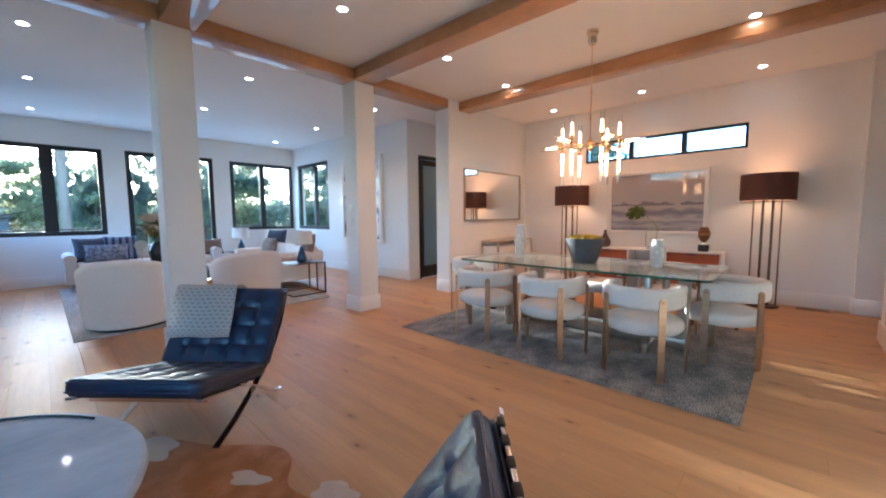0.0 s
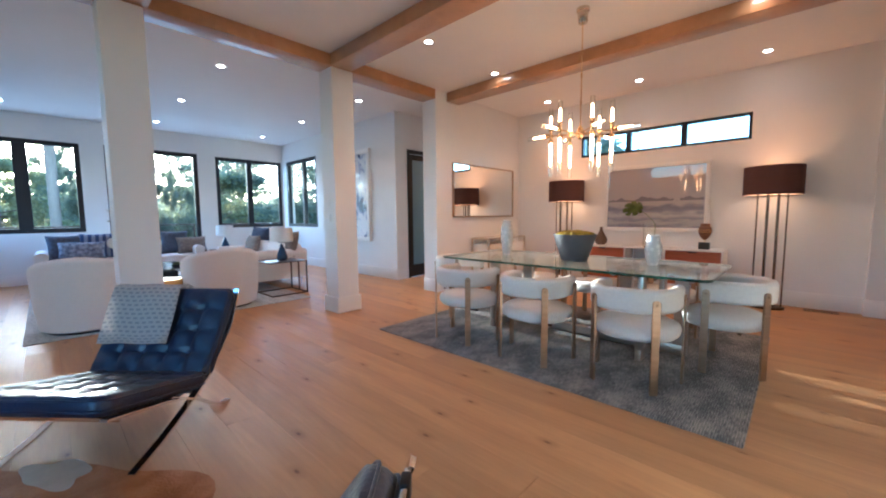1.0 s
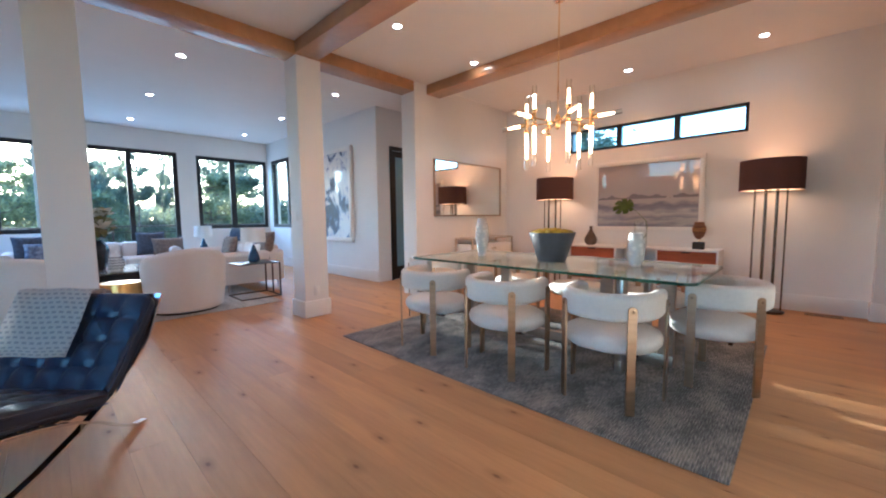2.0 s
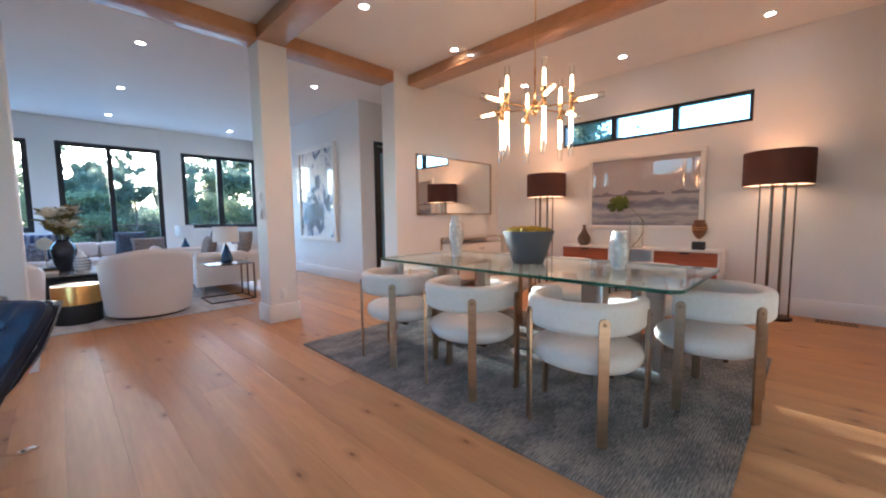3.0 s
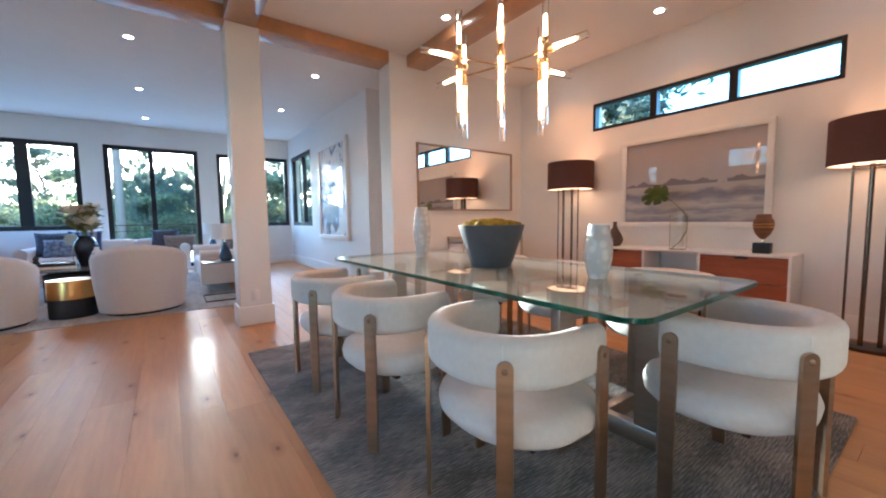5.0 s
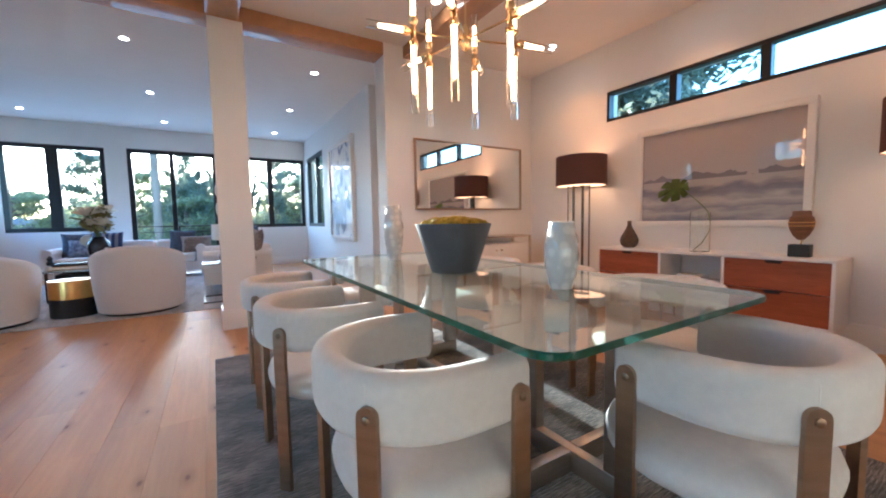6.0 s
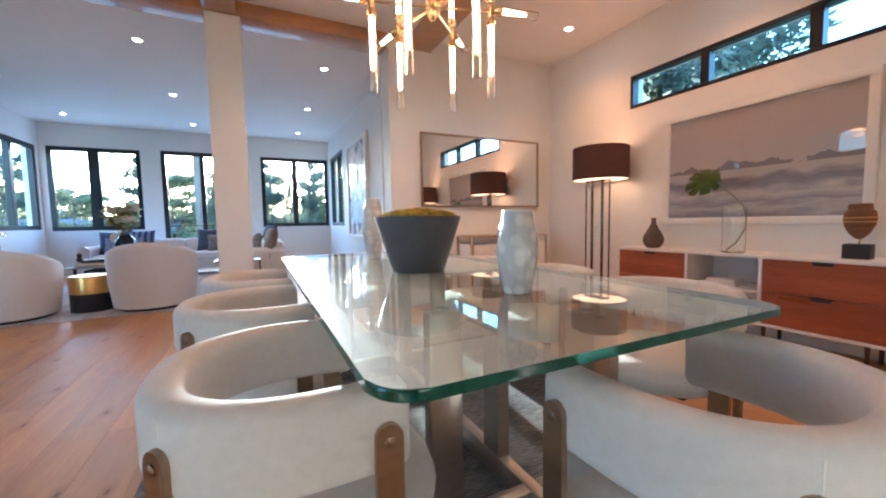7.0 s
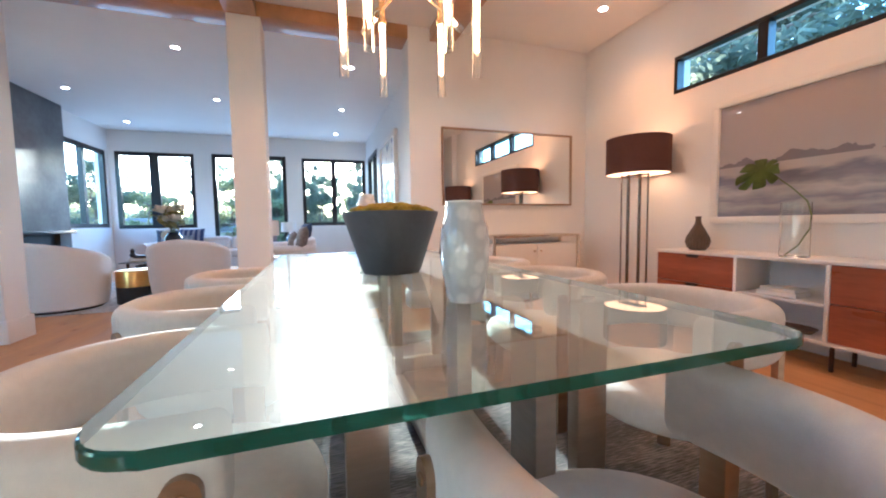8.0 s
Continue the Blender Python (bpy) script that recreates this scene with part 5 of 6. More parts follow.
tc1 = tub_chair(pose(-5.24, 2.73, LR, 0, 0, 90))
copy_thing(tc1, pose(-5.20, 1.44, LR, 0, 0, 74))

M_BRASS_TOP = mat("pale_gold", (0.74, 0.58, 0.36), 0.4, metal=0.6, vary=0.1, scale=6)
ds = thing("drum_stool", "round drum side table, gold above and black below", "side table", pose(-5.33, 2.11, LR))
part("lower_drum", lathe([(0.0, 0.0), (0.198, 0.0), (0.203, 0.006), (0.203, 0.208), (0.0, 0.208)], 48, False), M_BLOCK, ds, "black lower half")
part("upper_drum", lathe([(0.0, 0.208), (0.205, 0.209), (0.206, 0.40), (0.203, 0.41), (0.192, 0.412), (0.19, 0.40), (0.0, 0.399)], 48, False), M_GOLD, ds, "gold leaf upper half")
part("top_disc", lathe([(0.0, 0.400), (0.189, 0.400), (0.189, 0.409), (0.0, 0.410)], 48, False), M_BRASS_TOP, ds, "pale gold top")

ct = thing("low_table", "square low table with glass top and black base", "table", pose(-6.92, 2.08, LR))
part("tabletop", slab(rounded(1.15, 1.15, 0.02, 3), 0.40, 0.418, 0.003, 2), M_TABLE_GLASS, ct, "clear glass top", smooth=0.2)
part("base", box(-0.42, 0.42, -0.42, 0.42, 0.0, 0.36, 0.004), M_BLOCK, ct, "black plinth")
part("post", add(add(box(-0.5, -0.47, -0.5, -0.47, 0, 0.40), box(0.47, 0.5, -0.5, -0.47, 0, 0.40)), add(box(-0.5, -0.47, 0.47, 0.5, 0, 0.40), box(0.47, 0.5, 0.47, 0.5, 0, 0.40))), M_DARKMETAL, ct)
CT = LR + 0.419

fv = thing("flower_vase", "dark glazed vase with cream magnolias and olive leaves", "vase", pose(-6.95, 2.04, CT))
part("vase", lathe([(0.0, 0.0), (0.075, 0.0), (0.083, 0.01), (0.105, 0.10), (0.130, 0.22), (0.138, 0.29), (0.122, 0.35), (0.088, 0.39), (0.078, 0.41), (0.088, 0.43), (0.080, 0.43), (0.070, 0.40), (0.0, 0.34)], 40, False), M_DARKVASE, fv)
rnd = random.Random(33)


def leaf_mesh(l, w):
    bm = bmesh.new()
    v = [bm.verts.new(p) for p in ((0, 0, 0), (w * 0.5, l * 0.35, 0.015), (w * 0.42, l * 0.7, 0.01), (0, l, -0.02), (-w * 0.42, l * 0.7, 0.01), (-w * 0.5, l * 0.35, 0.015), (0, l * 0.35, 0), (0, l * 0.7, -0.006))]
    for f in ((0, 1, 6), (1, 2, 7, 6), (2, 3, 7), (0, 6, 5), (6, 7, 4, 5), (7, 3, 4)):
        bm.faces.new([v[i] for i in f])
    return bm


LEAF = finish("leaf", leaf_mesh(0.15, 0.075), M_OLIVE, 3.14)
stems = []
for k in range(15):
    a, tilt = rnd.uniform(0, 6.28), rnd.uniform(0.05, 0.85)
    h = rnd.uniform(0.18, 0.40)
    tip = Vector((math.cos(a) * tilt * 0.20, math.sin(a) * tilt * 0.20, 0.40 + h))
    part("stem", tube([(0, 0, 0.33), (tip.x * 0.4, tip.y * 0.4, 0.40 + h * 0.4), tuple(tip)], 0.004, 6), M_STEM, fv)
    stems.append(tip)
    for j in range(7):
        ob = new("leaf", LEAF)
        ob.parent = fv
        at = tip + Vector((rnd.uniform(-0.05, 0.05), rnd.uniform(-0.05, 0.05), rnd.uniform(-0.10, 0.03)))
        ob.matrix_basis = Matrix.Translation(at) @ Euler((rnd.uniform(-0.5, 1.2), rnd.uniform(-0.6, 0.6), rnd.uniform(0, 6.28))).to_matrix().to_4x4() @ Matrix.Scale(rnd.uniform(0.7, 1.15), 4)
PETAL = leaf_mesh(0.095, 0.075)
for v in PETAL.verts:
    v.co.z += 4.0 * v.co.y * v.co.y
PETAL = finish("petal", PETAL, M_PETAL, 3.14)
for k in (0, 2, 3, 5, 7, 8, 11, 13):
    for j in range(8):
        ob = new("petal", PETAL)
        ob.parent = fv
        ob.matrix_basis = Matrix.Translation(stems[k]) @ pose(0, 0, 0, 8 + 26 * (j % 2), 0, j * 45 + rnd.uniform(-8, 8)) @ Matrix.Scale(rnd.uniform(1.5, 1.9), 4)

sv = thing("striped_vase", "small white vase with dark zigzag bands", "vase", pose(-6.55, 2.20, CT) @ Matrix.Scale(1.25, 4))
part("body", lathe([(0.0, 0.0), (0.05, 0.0), (0.068, 0.04), (0.070, 0.10), (0.045, 0.17), (0.022, 0.20), (0.022, 0.225), (0.015, 0.225), (0.0, 0.2)], 28, False), M_WHITE, sv)
for k in range(5):
    z, r = 0.035 + 0.03 * k, (0.067, 0.071, 0.071, 0.068, 0.056)[k]
    part("zigzag", tube([((r + 0.001) * math.cos(2 * math.pi * i / 24), (r + 0.001) * math.sin(2 * math.pi * i / 24), z + (0.008 if i % 2 else -0.008)) for i in range(24)], 0.004, 6, True), M_BLOCK, sv)

bs = thing("book_stack", "two large books, ochre under black, on the low table", "books", pose(-6.72, 1.76, CT, 0, 0, 8))
part("book", box(-0.15, 0.15, -0.20, 0.20, 0, 0.045, 0.003), M_BOOK2, bs, "ochre cloth book")
part("book", box(-0.14, 0.14, -0.19, 0.19, 0.046, 0.082, 0.003), M_BOOK, bs, "black cloth book")
part("pages", box(-0.142, 0.152, -0.195, 0.195, 0.006, 0.039), M_PAPER, bs)
cd = thing("figurine", "small black abstract ornament on a white foot", "ornament", pose(-6.60, 1.60, CT))
part("foot", lathe([(0.0, 0.0), (0.05, 0.0), (0.055, 0.02), (0.045, 0.06), (0.0, 0.062)], 24, False), M_WHITE, cd)
part("body", lathe([(0.0, 0.06), (0.03, 0.065), (0.04, 0.10), (0.022, 0.13), (0.034, 0.16), (0.012, 0.19), (0.0, 0.20)], 20, False), M_BLOCK, cd)
pd = thing("disc_ornament", "pale round disc ornament on a thin stem", "ornament", pose(-7.22, 1.86, CT))
part("foot", lathe([(0.0, 0.0), (0.04, 0.0), (0.04, 0.015), (0.0, 0.016)], 20, False), M_BRASS, pd)
part("stem", tube([(0, 0, 0.01), (0, 0, 0.30)], 0.005, 8), M_BRASS, pd)
disc = lathe([(0.0, -0.012), (0.08, -0.010), (0.085, 0.0), (0.08, 0.010), (0.0, 0.012)], 32, False)
bmesh.ops.transform(disc, matrix=pose(0, 0, 0.37, 0, 90, 0), verts=disc.verts[:])
part("disc", disc, M_PAPER, pd)
gb = thing("succulent_bowl", "small bowl with a green succulent", "plant", pose(-6.45, 2.48, CT))
part("bowl", lathe([(0.0, 0.0), (0.05, 0.0), (0.08, 0.05), (0.075, 0.05), (0.045, 0.01), (0.0, 0.01)], 24, False), M_BLOCK, gb)
for i in range(22):
    ob = new("leaf", bpy.data.meshes.get("succulent_leaf") or finish("succulent_leaf", leaf_mesh(0.07, 0.03), M_LEAF, 3.14))
    ob.parent = gb
    ob.matrix_basis = pose(0, 0, 0.03, 15 + 50 * (i % 3) / 2, 0, i * 137.5)


def sofa(m, w, label, seats):
    """Upholstered sofa with rounded arms on short metal legs, facing +y, its back at -y."""
    th = thing("sofa", label, "sofa", m)
    d = 0.45
    part("base", box(-w / 2 + 0.02, w / 2 - 0.02, -d + 0.02, d - 0.03, 0.13, 0.30, 0.02, 3), M_LINEN, th)
    part("backrest", box(-w / 2 + 0.16, w / 2 - 0.16, -d, -d + 0.20, 0.20, 0.70, 0.06, 4), M_LINEN, th)
    for s in (-1, 1):
        prof = [(0.085 * math.cos(radians(a)), 0.545 + 0.075 * math.sin(radians(a))) for a in range(-30, 211, 20)] + [(-0.07, 0.13), (0.07, 0.13)]
        part("arm", sweep(prof, [((s * (w / 2 - 0.09), y, 0), (1, 0, 0), (0, 0, 1)) for y in (-d, d)]), M_LINEN, th, smooth=0.9)
    sw = (w - 0.36) / seats
    for i in range(seats):
        x = -w / 2 + 0.18 + i * sw
        part("seat_cushion", box(x + 0.004, x + sw - 0.004, -d + 0.20, d, 0.30, 0.455, 0.045, 4), M_LINEN, th)
        part("back_cushion", box(x + 0.01, x + sw - 0.01, -d + 0.16, -d + 0.33, 0.44, 0.72, 0.06, 4), M_LINEN, th)
    for x in (-w / 2 + 0.08, w / 2 - 0.08):
        for y in (-d + 0.08, d - 0.08):
            part("leg", tube([(x, y, 0.0), (x, y, 0.14)], [0.010, 0.016], 10), M_STEEL, th)
    return th


sofa(pose(-8.80, 2.17, LR, 0, 0, -90), 2.36, "long cream upholstered sofa under the tall window", 3)
sofa(pose(-6.75, 3.80, LR, 0, 0, 180), 1.80, "cream upholstered loveseat with short steel legs", 2)


def pillow(w, h, t, material, label, m):
    bm = bmesh.new()
    n = 16
    sheets = []
    for side in (1, -1):
        g = []
        for j in range(n + 1):
            r = []
            for i in range(n + 1):
                u, v = 2 * i / n - 1, 2 * j / n - 1
                z = side * t / 2 * ((1 - u ** 4) * (1 - v ** 4)) ** 0.6
                pinch = 1 - 0.07 * (1 - u * u) * abs(v) - 0.07 * (1 - v * v) * abs(u)
                r.append(bm.verts.new((w / 2 * u * pinch, z, h / 2 * v * pinch + h / 2)))
            g.append(r)
        sheets.append(g)
        for j in range(n):
            for i in range(n):
                bm.faces.new((g[j][i], g[j][i + 1], g[j + 1][i + 1], g[j + 1][i]))
    bmesh.ops.remove_doubles(bm, verts=bm.verts[:], dist=1e-5)
    return solo("cushion", bm, material, label, "cushion", m, smooth=3.14)


SEAT = LR + 0.452
for w, h, mt_, lab, x, y, rz in (
        (0.46, 0.44, M_GREYBLUE, "grey blue patterned cushion on the long sofa", -8.86, 1.38, 98),
        (0.48, 0.46, M_STRIPE, "navy cushion with pale stripes on the long sofa", -8.80, 1.78, 84),
        (0.62, 0.32, M_SPECKLE, "long speckled blue and white lumbar cushion", -8.62, 1.56, 80),
        (0.54, 0.34, M_TAUPE, "taupe speckled lumbar cushion on the long sofa", -8.62, 3.20, 96),
        (0.46, 0.46, M_GREYBLUE, "grey blue patterned cushion on the long sofa", -8.82, 2.94, 82)):
    pillow(w, h, 0.16, mt_, lab, pose(x, y, SEAT, 0, 0, rz) @ pose(0, 0, 0, -16, 0, 0))
for w, h, mt_, lab, x, y, rz in (
        (0.54, 0.54, M_NAVY, "large navy cushion leaning in the corner of the loveseat", -7.36, 3.99, 16),
        (0.46, 0.38, M_TAUPE, "taupe patterned lumbar cushion on the loveseat", -7.20, 3.80, 4),
        (0.44, 0.44, M_STRIPE, "navy and grey striped cushion on the loveseat", -6.36, 3.98, -10),
        (0.50, 0.48, M_TAUPE, "taupe cushion on the loveseat", -6.10, 3.98, 8)):
    pillow(w, h, 0.16, mt_, lab, pose(x, y, SEAT, 0, 0, rz) @ pose(0, 0, 0, -14, 0, 0))


def metal_table(m, w, d):
    th = thing("side_table", "thin black metal side table with an open frame", "side table", m)
    part("tabletop", box(-w / 2, w / 2, -d / 2, d / 2, 0.488, 0.50, 0.002), M_DARKMETAL, th)
    for x in (-w / 2 + 0.01, w / 2 - 0.01):
        part("leg", box(x - 0.009, x + 0.009, d / 2 - 0.02, d / 2 - 0.002, 0.0, 0.488), M_DARKMETAL, th)
        part("floor_bar", box(x - 0.009, x + 0.009, -d / 2, d / 2 - 0.02, 0.0, 0.016), M_DARKMETAL, th)
    part("floor_bar", box(-w / 2 + 0.019, w / 2 - 0.019, d / 2 - 0.018, d / 2 - 0.002, 0.0, 0.016), M_DARKMETAL, th)
    part("floor_bar", box(-w / 2 + 0.019, w / 2 - 0.019, -d / 2, -d / 2 + 0.016, 0.0, 0.016), M_DARKMETAL, th)
    part("leg", box(-0.009, 0.009, d / 2 - 0.02, d / 2 - 0.002, 0.0165, 0.488), M_DARKMETAL, th)
    return th


metal_table(pose(-5.42, 3.62, LR, 0, 0, 0), 0.55, 0.55)


def table_lamp(m):
    th = thing("table_lamp", "table lamp with dark blue glass base and white shade", "lamp", m, "table lamps")
    part("base", lathe([(0.0, 0.0), (0.055, 0.0), (0.075, 0.02), (0.08, 0.06), (0.06, 0.13), (0.035, 0.19), (0.022, 0.23), (0.018, 0.25), (0.0, 0.25)], 28, False), mat_blue, th, "dark blue glass base")
    part("stem", tube([(0, 0, 0.245), (0, 0, 0.40)], 0.007, 8), M_CHROME, th)
    part("shade", lathe([(0.235, 0.295), (0.225, 0.50), (0.221, 0.50), (0.231, 0.295)], 44, False, 0.65), M_WHITE_SHADE, th, "white drum shade")
    return th


mat_blue = mat("blue_glass", (0.03, 0.07, 0.15), 0.08, vary=0.3, scale=10, coat=0.6)
tl = table_lamp(pose(-5.40, 3.62, LR + 0.5005))
copy_thing(tl, pose(-8.35, 3.72, LR + 0.5005))
metal_table(pose(-8.35, 3.72, LR, 0, 0, 0), 0.5, 0.5)

# chimney breast of dark stone on the south wall
fp = thing("fireplace", "dark stone chimney breast rising to the ceiling", "fireplace", pose(-7.1, 0.12, 0))
part("chimney_breast", add(box(-0.86, 0.86, 0.0, 0.10, 0.85, CEIL - 0.002), add(box(-0.86, -0.55, 0.0, 0.10, 0.0, 0.85), box(0.55, 0.86, 0.0, 0.10, 0.0, 0.85))), M_STONE, fp)
part("firebox", box(-0.55, 0.55, 0.002, 0.03, 0.02, 0.85), M_BLOCK, fp, "black firebox")
part("mantel", box(-0.90, 0.90, 0.0, 0.16, 0.86, 0.91, 0.004), M_BLOCK, fp, "black mantel shelf")

# ---- outside ----
solo("ground", box(-900, 900, -900, 900, -1.6, -1.5), M_GRASS, "dry grass ground sloping to the horizon", "ground", kind="structure", smooth=None)
solo("terrace", box(-12.6, -9.86, -3.0, 7.0, -1.5, -0.06), M_DECK, "raised grey timber terrace outside the windows", "terrace", kind="structure", smooth=None)
rail = thing("terrace_railing", "slim dark metal railing along the terrace", "railing", pose(-12.3, 0, -0.06))
part("handrail", box(-0.03, 0.03, -2.9, 6.9, 1.03, 1.06, 0.004), M_DARKMETAL, rail)
part("lower_rail", box(-0.012, 0.012, -2.9, 6.9, 0.88, 0.895), M_DARKMETAL, rail)
for i in range(8):
    part("post", box(-0.02, 0.02, -2.9 + i * 1.4 - 0.02, -2.9 + i * 1.4 + 0.02, 0, 1.03), M_DARKMETAL, rail)

pole = thing("utility_pole", "tall weathered wooden utility pole with a crossarm", "pole", pose(-20.0, 1.47, -1.5))
part("shaft", tube([(0, 0, 0), (0, 0, 5), (0, 0, 10)], [0.17, 0.15, 0.12], 16), M_POLE, pole)
part("crossarm", box(-0.06, 0.06, -1.1, 1.1, 9.0, 9.12, 0.01), M_POLE, pole)
for y in (-1.0, -0.4, 0.4, 1.0):
    part("insulator", lathe([(0.03, 0), (0.05, 0.04), (0.03, 0.12)], 10), M_PLASTIC, pole).location = (0, y, 9.12)
for z in (8.0, 8.5):
    solo("cable", tube([(-20.0, -60 + 5 * i, z - 1.5 + 0.6 * ((i - 12) / 12.0) ** 2) for i in range(25)], 0.012, 5), M_BLACK, "black overhead cable between the poles", "cable")


def tree_mesh(seed, height, spread, crown_low, leaves, leaf, material, name):
    """Tapered trunk with limbs, and a crown of many small leaf sprays gathered in clumps."""
    rnd = random.Random(seed)
    trunk = bmesh.new()
    pts = [Vector((0, 0, 0))]
    for i in range(1, 8):
        pts.append(Vector((rnd.uniform(-0.15, 0.15) * i / 3, rnd.uniform(-0.15, 0.15) * i / 3, height * 0.9 * i / 7)))
    add(trunk, tube(pts, [height * 0.022 * (1.05 - i / 7.5) for i in range(8)], 9))
    clumps = []
    for k in range(26):
        f = rnd.uniform(crown_low, 1.0)
        base = pts[min(7, int(f * 7))].copy()
        base.z = height * 0.9 * f
        a = k * 2.4 + rnd.uniform(-0.4, 0.4)
        reach = spread * (1.15 - 0.75 * abs(f - crown_low - 0.15)) * rnd.uniform(0.55, 1.0)
        tip = base + Vector((reach * math.cos(a), reach * math.sin(a), reach * rnd.uniform(0.1, 0.5)))
        midp = base.lerp(tip, 0.5) + Vector((0, 0, -0.08 * reach))
        add(trunk, tube([base, midp, tip], [height * 0.008, height * 0.005, height * 0.002], 5))
        for t in (0.55, 0.8, 1.0):
            clumps.append((base.lerp(tip, t), reach * rnd.uniform(0.22, 0.42)))
    verts, faces = [], []
    per = max(1, leaves // len(clumps))
    for c, r in clumps:
        for i in range(per):
            d = Vector((rnd.gauss(0, 1), rnd.gauss(0, 1), rnd.gauss(0, 0.6)))
            p = c + d * r * 0.55
            u = Vector((rnd.uniform(-1, 1), rnd.uniform(-1, 1), rnd.uniform(-0.7, 0.7))).normalized()
            w = u.cross(Vector((rnd.uniform(-1, 1), rnd.uniform(-1, 1), rnd.uniform(-1, 1)))).normalized()
            s = leaf * rnd.uniform(0.6, 1.4)
            n0 = len(verts)
            verts += [p - u * s, p + w * s * 0.35, p + u * s, p - w * s * 0.35]
            faces.append((n0, n0 + 1, n0 + 2, n0 + 3))
    tm = finish("trunk", trunk, M_BARK, 0.8)
    cm = bpy.data.meshes.new(name)
    cm.from_pydata(verts, [], faces)
    cm.materials.append(material)
    return tm, cm


def tree(label, meshes, x, y, turn, size, slim=1.0):
    th = thing("tree", label, "tree", pose(x, y, -1.5, 0, 0, turn) @ Matrix.Diagonal((size * slim, size * slim, size, 1)), "trees outside")
    for n, me in zip(("trunk", "crown"), meshes):
        new(n, me).parent = th


T1 = tree_mesh(1, 8.0, 2.6, 0.28, 9000, 0.13, M_NEEDLE, "crown")
T2 = tree_mesh(2, 6.0, 2.4, 0.22, 8000, 0.12, M_NEEDLE2, "crown")
T3 = tree_mesh(3, 10.0, 2.8, 0.35, 9000, 0.15, M_NEEDLE, "crown")
DARK, PALE = "dark green broad tree outside the windows", "pale green bushy tree outside the windows"
for lab, ms, x, y, turn, size in (
        (DARK, T1, -25, 9.6, 10, 0.95), (PALE, T2, -21, 2.4, 80, 0.68), (DARK, T3, -33, 12.0, 140, 0.9), (DARK, T1, -30, 0.6, 200, 0.72),
        (PALE, T2, -24, 8.0, 30, 0.90), (DARK, T3, -38, -4.0, 300, 0.85), (DARK, T1, -24, -6.5, 120, 0.8), (PALE, T2, -32, -10, 250, 0.9),
        (DARK, T3, -28, 17, 60, 0.9), (DARK, T1, -20, 13, 170, 1.0), (PALE, T2, -16, 15, 210, 1.0), (DARK, T1, -11, 19, 20, 1.0),
        (DARK, T3, -44, 5.2, 20, 0.80), (DARK, T1, -14, -14, 45, 1.0), (DARK, T1, -6.0, 14.0, 75, 0.78), (PALE, T2, -24, -16, 5, 1.0), (PALE, T2, -27, 2.9, 5, 0.72), (PALE, T2, -26, -0.6, 65, 0.95), (PALE, T2, -23, -3.9, 130, 0.72), (DARK, T1, -34, -7.0, 25, 0.70), (DARK, T1, -7.6, 15.0, 200, 0.98), (DARK, T1, -6.7, 15.4, 130, 1.15), (DARK, T3, -8.4, 16.6, 95, 0.95), (PALE, T2, -27, 6.6, 115, 0.80), (DARK, T1, -31, 2.6, 15, 0.62)):
    tree(lab, ms, x, y, turn, size)
# slim trees set in the sun's path to shade chairs and floor
tree("slender dark tree added outside to block low sun", T1, -22.0, 4.52, 40, 0.78, 0.42)
tree("slender dark tree added outside to block low sun", T1, -22.0, 2.75, 90, 0.70, 0.55)
tree("slender dark tree added outside to block low sun", T1, -23.0, 4.12, 200, 0.74, 0.26)
tree("slender dark tree added outside to block low sun", T1, -24.0, 3.55, 300, 0.76, 0.22)
tree("slender dark tree added outside to block low sun", T1, -22.0, 6.48, 150, 0.72, 0.34)
for x, y, turn, size in ((-21.0, 3.05, 15, 0.62), (-23.5, 2.65, 115, 0.70), (-22.6, 3.30, 235, 0.66), (-21.6, 2.30, 320, 0.64)):
    tree("slender dark tree added outside to block low sun", T1, x, y, turn, size, 0.40)
# added to narrow the sun patch on the dining floor
tree("slender dark tree added outside to block low sun", T1, -22.0, 5.46, 110, 0.71, 0.17)
tree("tall dark tree outside the windows", T3, -30.0, 1.7, 150, 0.86, 0.45)
tree("tall dark tree outside the windows", T3, -30.0, 7.6, 250, 0.86, 0.5)

# hedges and low shrubs beyond the terrace
rnd = random.Random(9)
verts, faces = [], []
for k in range(130):
    cx, cy, r = rnd.uniform(-34, -15), rnd.uniform(-22, 22), rnd.uniform(0.5, 1.1)
    for i in range(130):
        d = Vector((rnd.gauss(0, 1), rnd.gauss(0, 1), abs(rnd.gauss(0, 0.7))))
        p = Vector((cx, cy, -1.5)) + d * r * 0.6
        u = Vector((rnd.uniform(-1, 1), rnd.uniform(-1, 1), rnd.uniform(-1, 1))).normalized()
        w = u.cross(Vector((rnd.uniform(-1, 1), rnd.uniform(-1, 1), rnd.uniform(-1, 1)))).normalized()
        s = rnd.uniform(0.06, 0.14)
        n0 = len(verts)
        verts += [p - u * s, p + w * s * 0.45, p + u * s, p - w * s * 0.45]
        faces.append((n0, n0 + 1, n0 + 2, n0 + 3))
me = bpy.data.meshes.new("shrubs")
me.from_pydata(verts, [], faces)
me.materials.append(M_NEEDLE2)
tagged(new("shrubs", me), "low green shrubs beyond the terrace", "shrubs", kind="stuff")

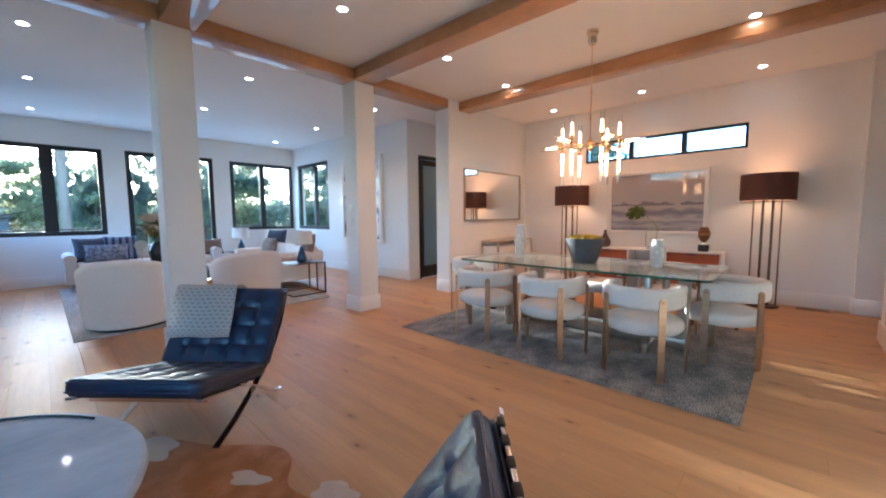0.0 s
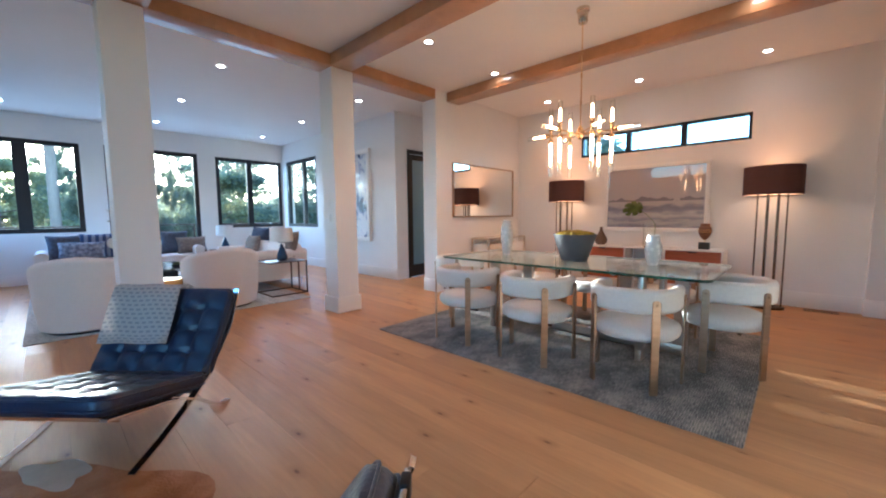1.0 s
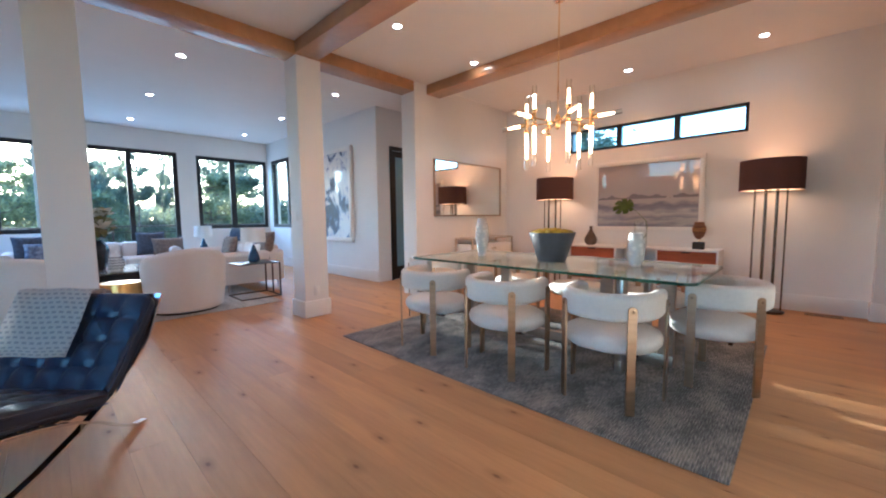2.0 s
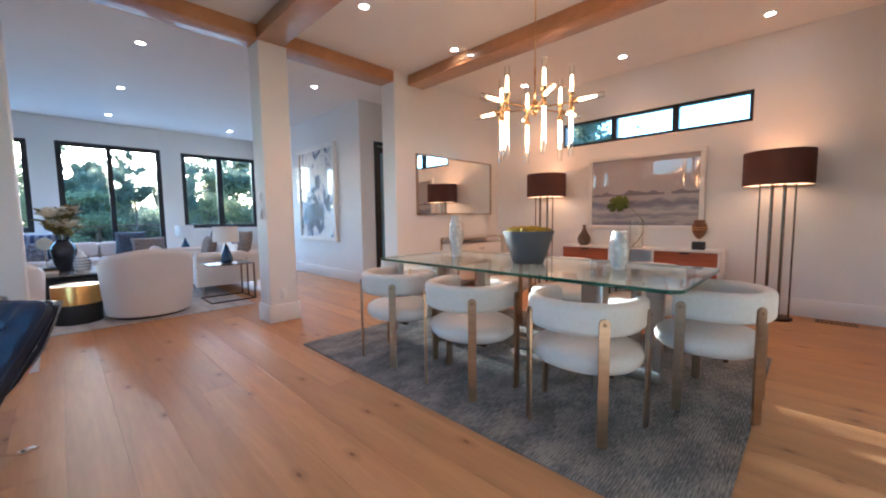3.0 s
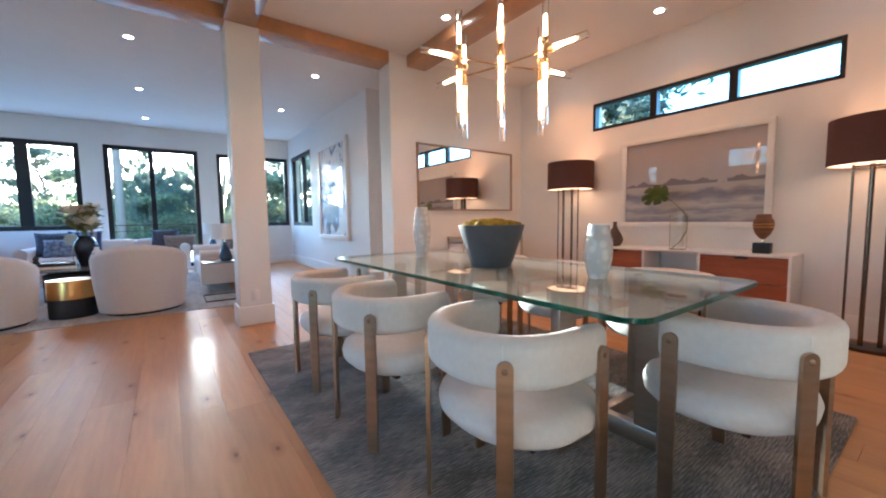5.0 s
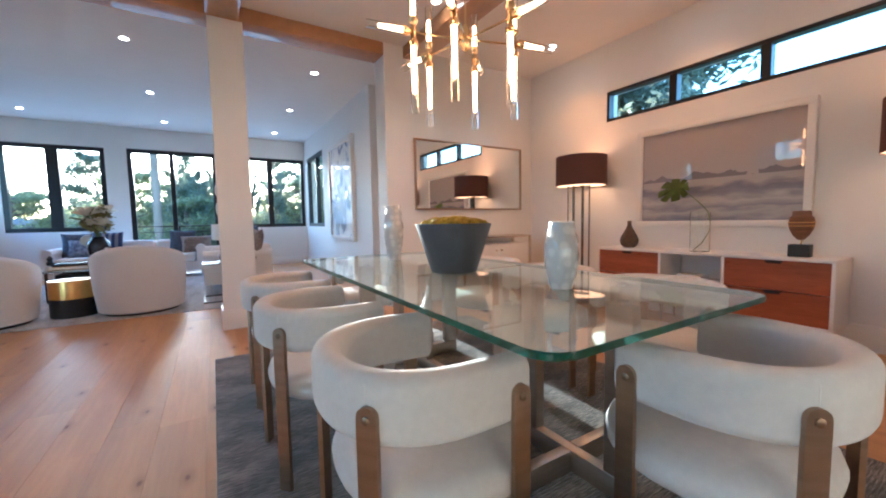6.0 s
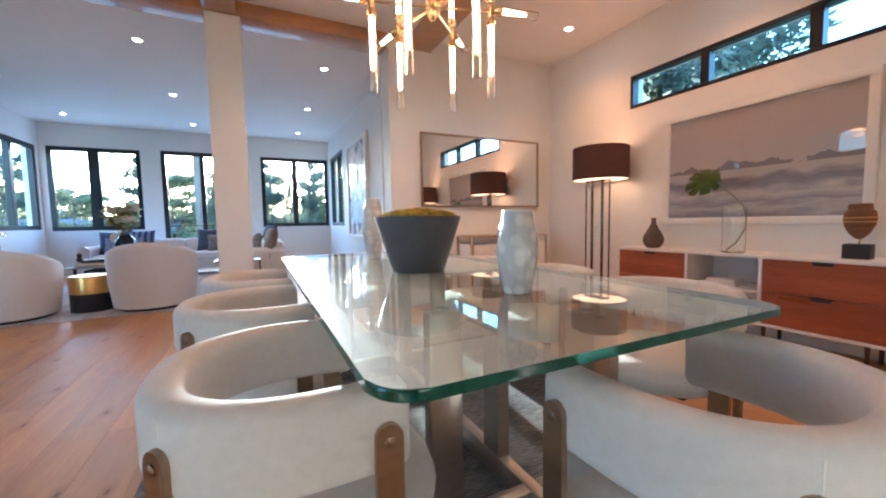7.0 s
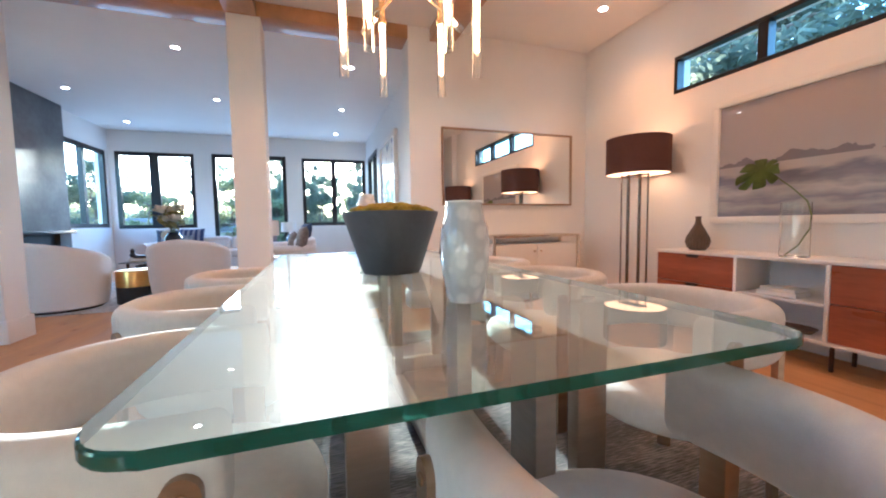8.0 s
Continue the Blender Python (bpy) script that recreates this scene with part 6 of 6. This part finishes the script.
# far woods closing the horizon
verts, faces = [], []
for k in range(9000):
    a = rnd.uniform(radians(100), radians(260))
    d = rnd.uniform(75, 95)
    top = 3.2 + 2.6 * noise.noise(Vector((a * 9, 0, 0))) + 1.2 * noise.noise(Vector((a * 31, 3, 0)))
    p = Vector((d * math.cos(a), d * math.sin(a), -1.5 + (top + 1.5) * math.sqrt(rnd.random())))
    u = Vector((rnd.uniform(-1, 1), rnd.uniform(-1, 1), rnd.uniform(-1, 1))).normalized()
    w = u.cross(Vector((rnd.uniform(-1, 1), rnd.uniform(-1, 1), rnd.uniform(-1, 1)))).normalized()
    s = rnd.uniform(0.5, 1.2)
    n0 = len(verts)
    verts += [p - u * s, p + w * s * 0.7, p + u * s, p - w * s * 0.7]
    faces.append((n0, n0 + 1, n0 + 2, n0 + 3))
me = bpy.data.meshes.new("far_woods")
me.from_pydata(verts, [], faces)
me.materials.append(M_NEEDLE)
tagged(new("far_woods", me), "distant line of hazy green trees", "woods", kind="stuff")

nh = thing("neighbour_house", "low pale stucco house with a shingle roof", "house", pose(-27.0, -3.6, -1.5))
part("wall", box(-3, 3, -4, 3, 0, 2.1), M_STUCCO, nh)
part("roof", sweep([(-3.4, 2.1), (3.4, 2.1), (0, 3.0)], [((0, -4.4, 0), (1, 0, 0), (0, 0, 1)), ((0, 3.4, 0), (1, 0, 0), (0, 0, 1))]), M_ROOF, nh, smooth=None)
for y in (-2.2, 0.6):
    part("window", box(2.98, 3.03, y, y + 1.2, 0.8, 1.7), M_BLACK, nh)

# ---- floor: wide oak boards laid along x ----
subfloor = solo("floor", box(-9.85, 2.6, -1.5, 8.4, -0.3, -0.012), M_SUBFLOOR, "wide oak board floor with a satin finish", "floor", kind="structure", smooth=None)
rnd = random.Random(21)
WIDE, GAP = 0.205, 0.0005
meshes = {}


def plank(x0, x1, y0, y1):
    key = (round(x1 - x0, 3), round(y1 - y0, 3))
    if key not in meshes:
        l, w = key
        meshes[key] = finish("plank", box(GAP, l - GAP, GAP, w - GAP, -0.012, 0.0, 0.0004, 1), M_OAK, 0.5)
    ob = new("plank", meshes[key])
    ob.location = (x0, y0, 0)
    ob.parent = subfloor


y = -1.3
row = 0
while y < 8.18:
    y1 = min(y + WIDE, 8.2)
    lo = -9.65 if y > 0.0 else -3.9
    hi = 2.4 if y > 6.2 else 1.02
    x = lo - (0.4, 1.5, 0.9, 1.9, 0.2, 1.2)[row % 6]
    while x < hi:
        l = rnd.choice((2.4, 2.0, 2.8, 2.4))
        a, b = max(x, lo), min(x + l, hi)
        if b - a > 0.03:
            plank(a, b, y, y1)
        x += l
    y, row = y1, row + 1
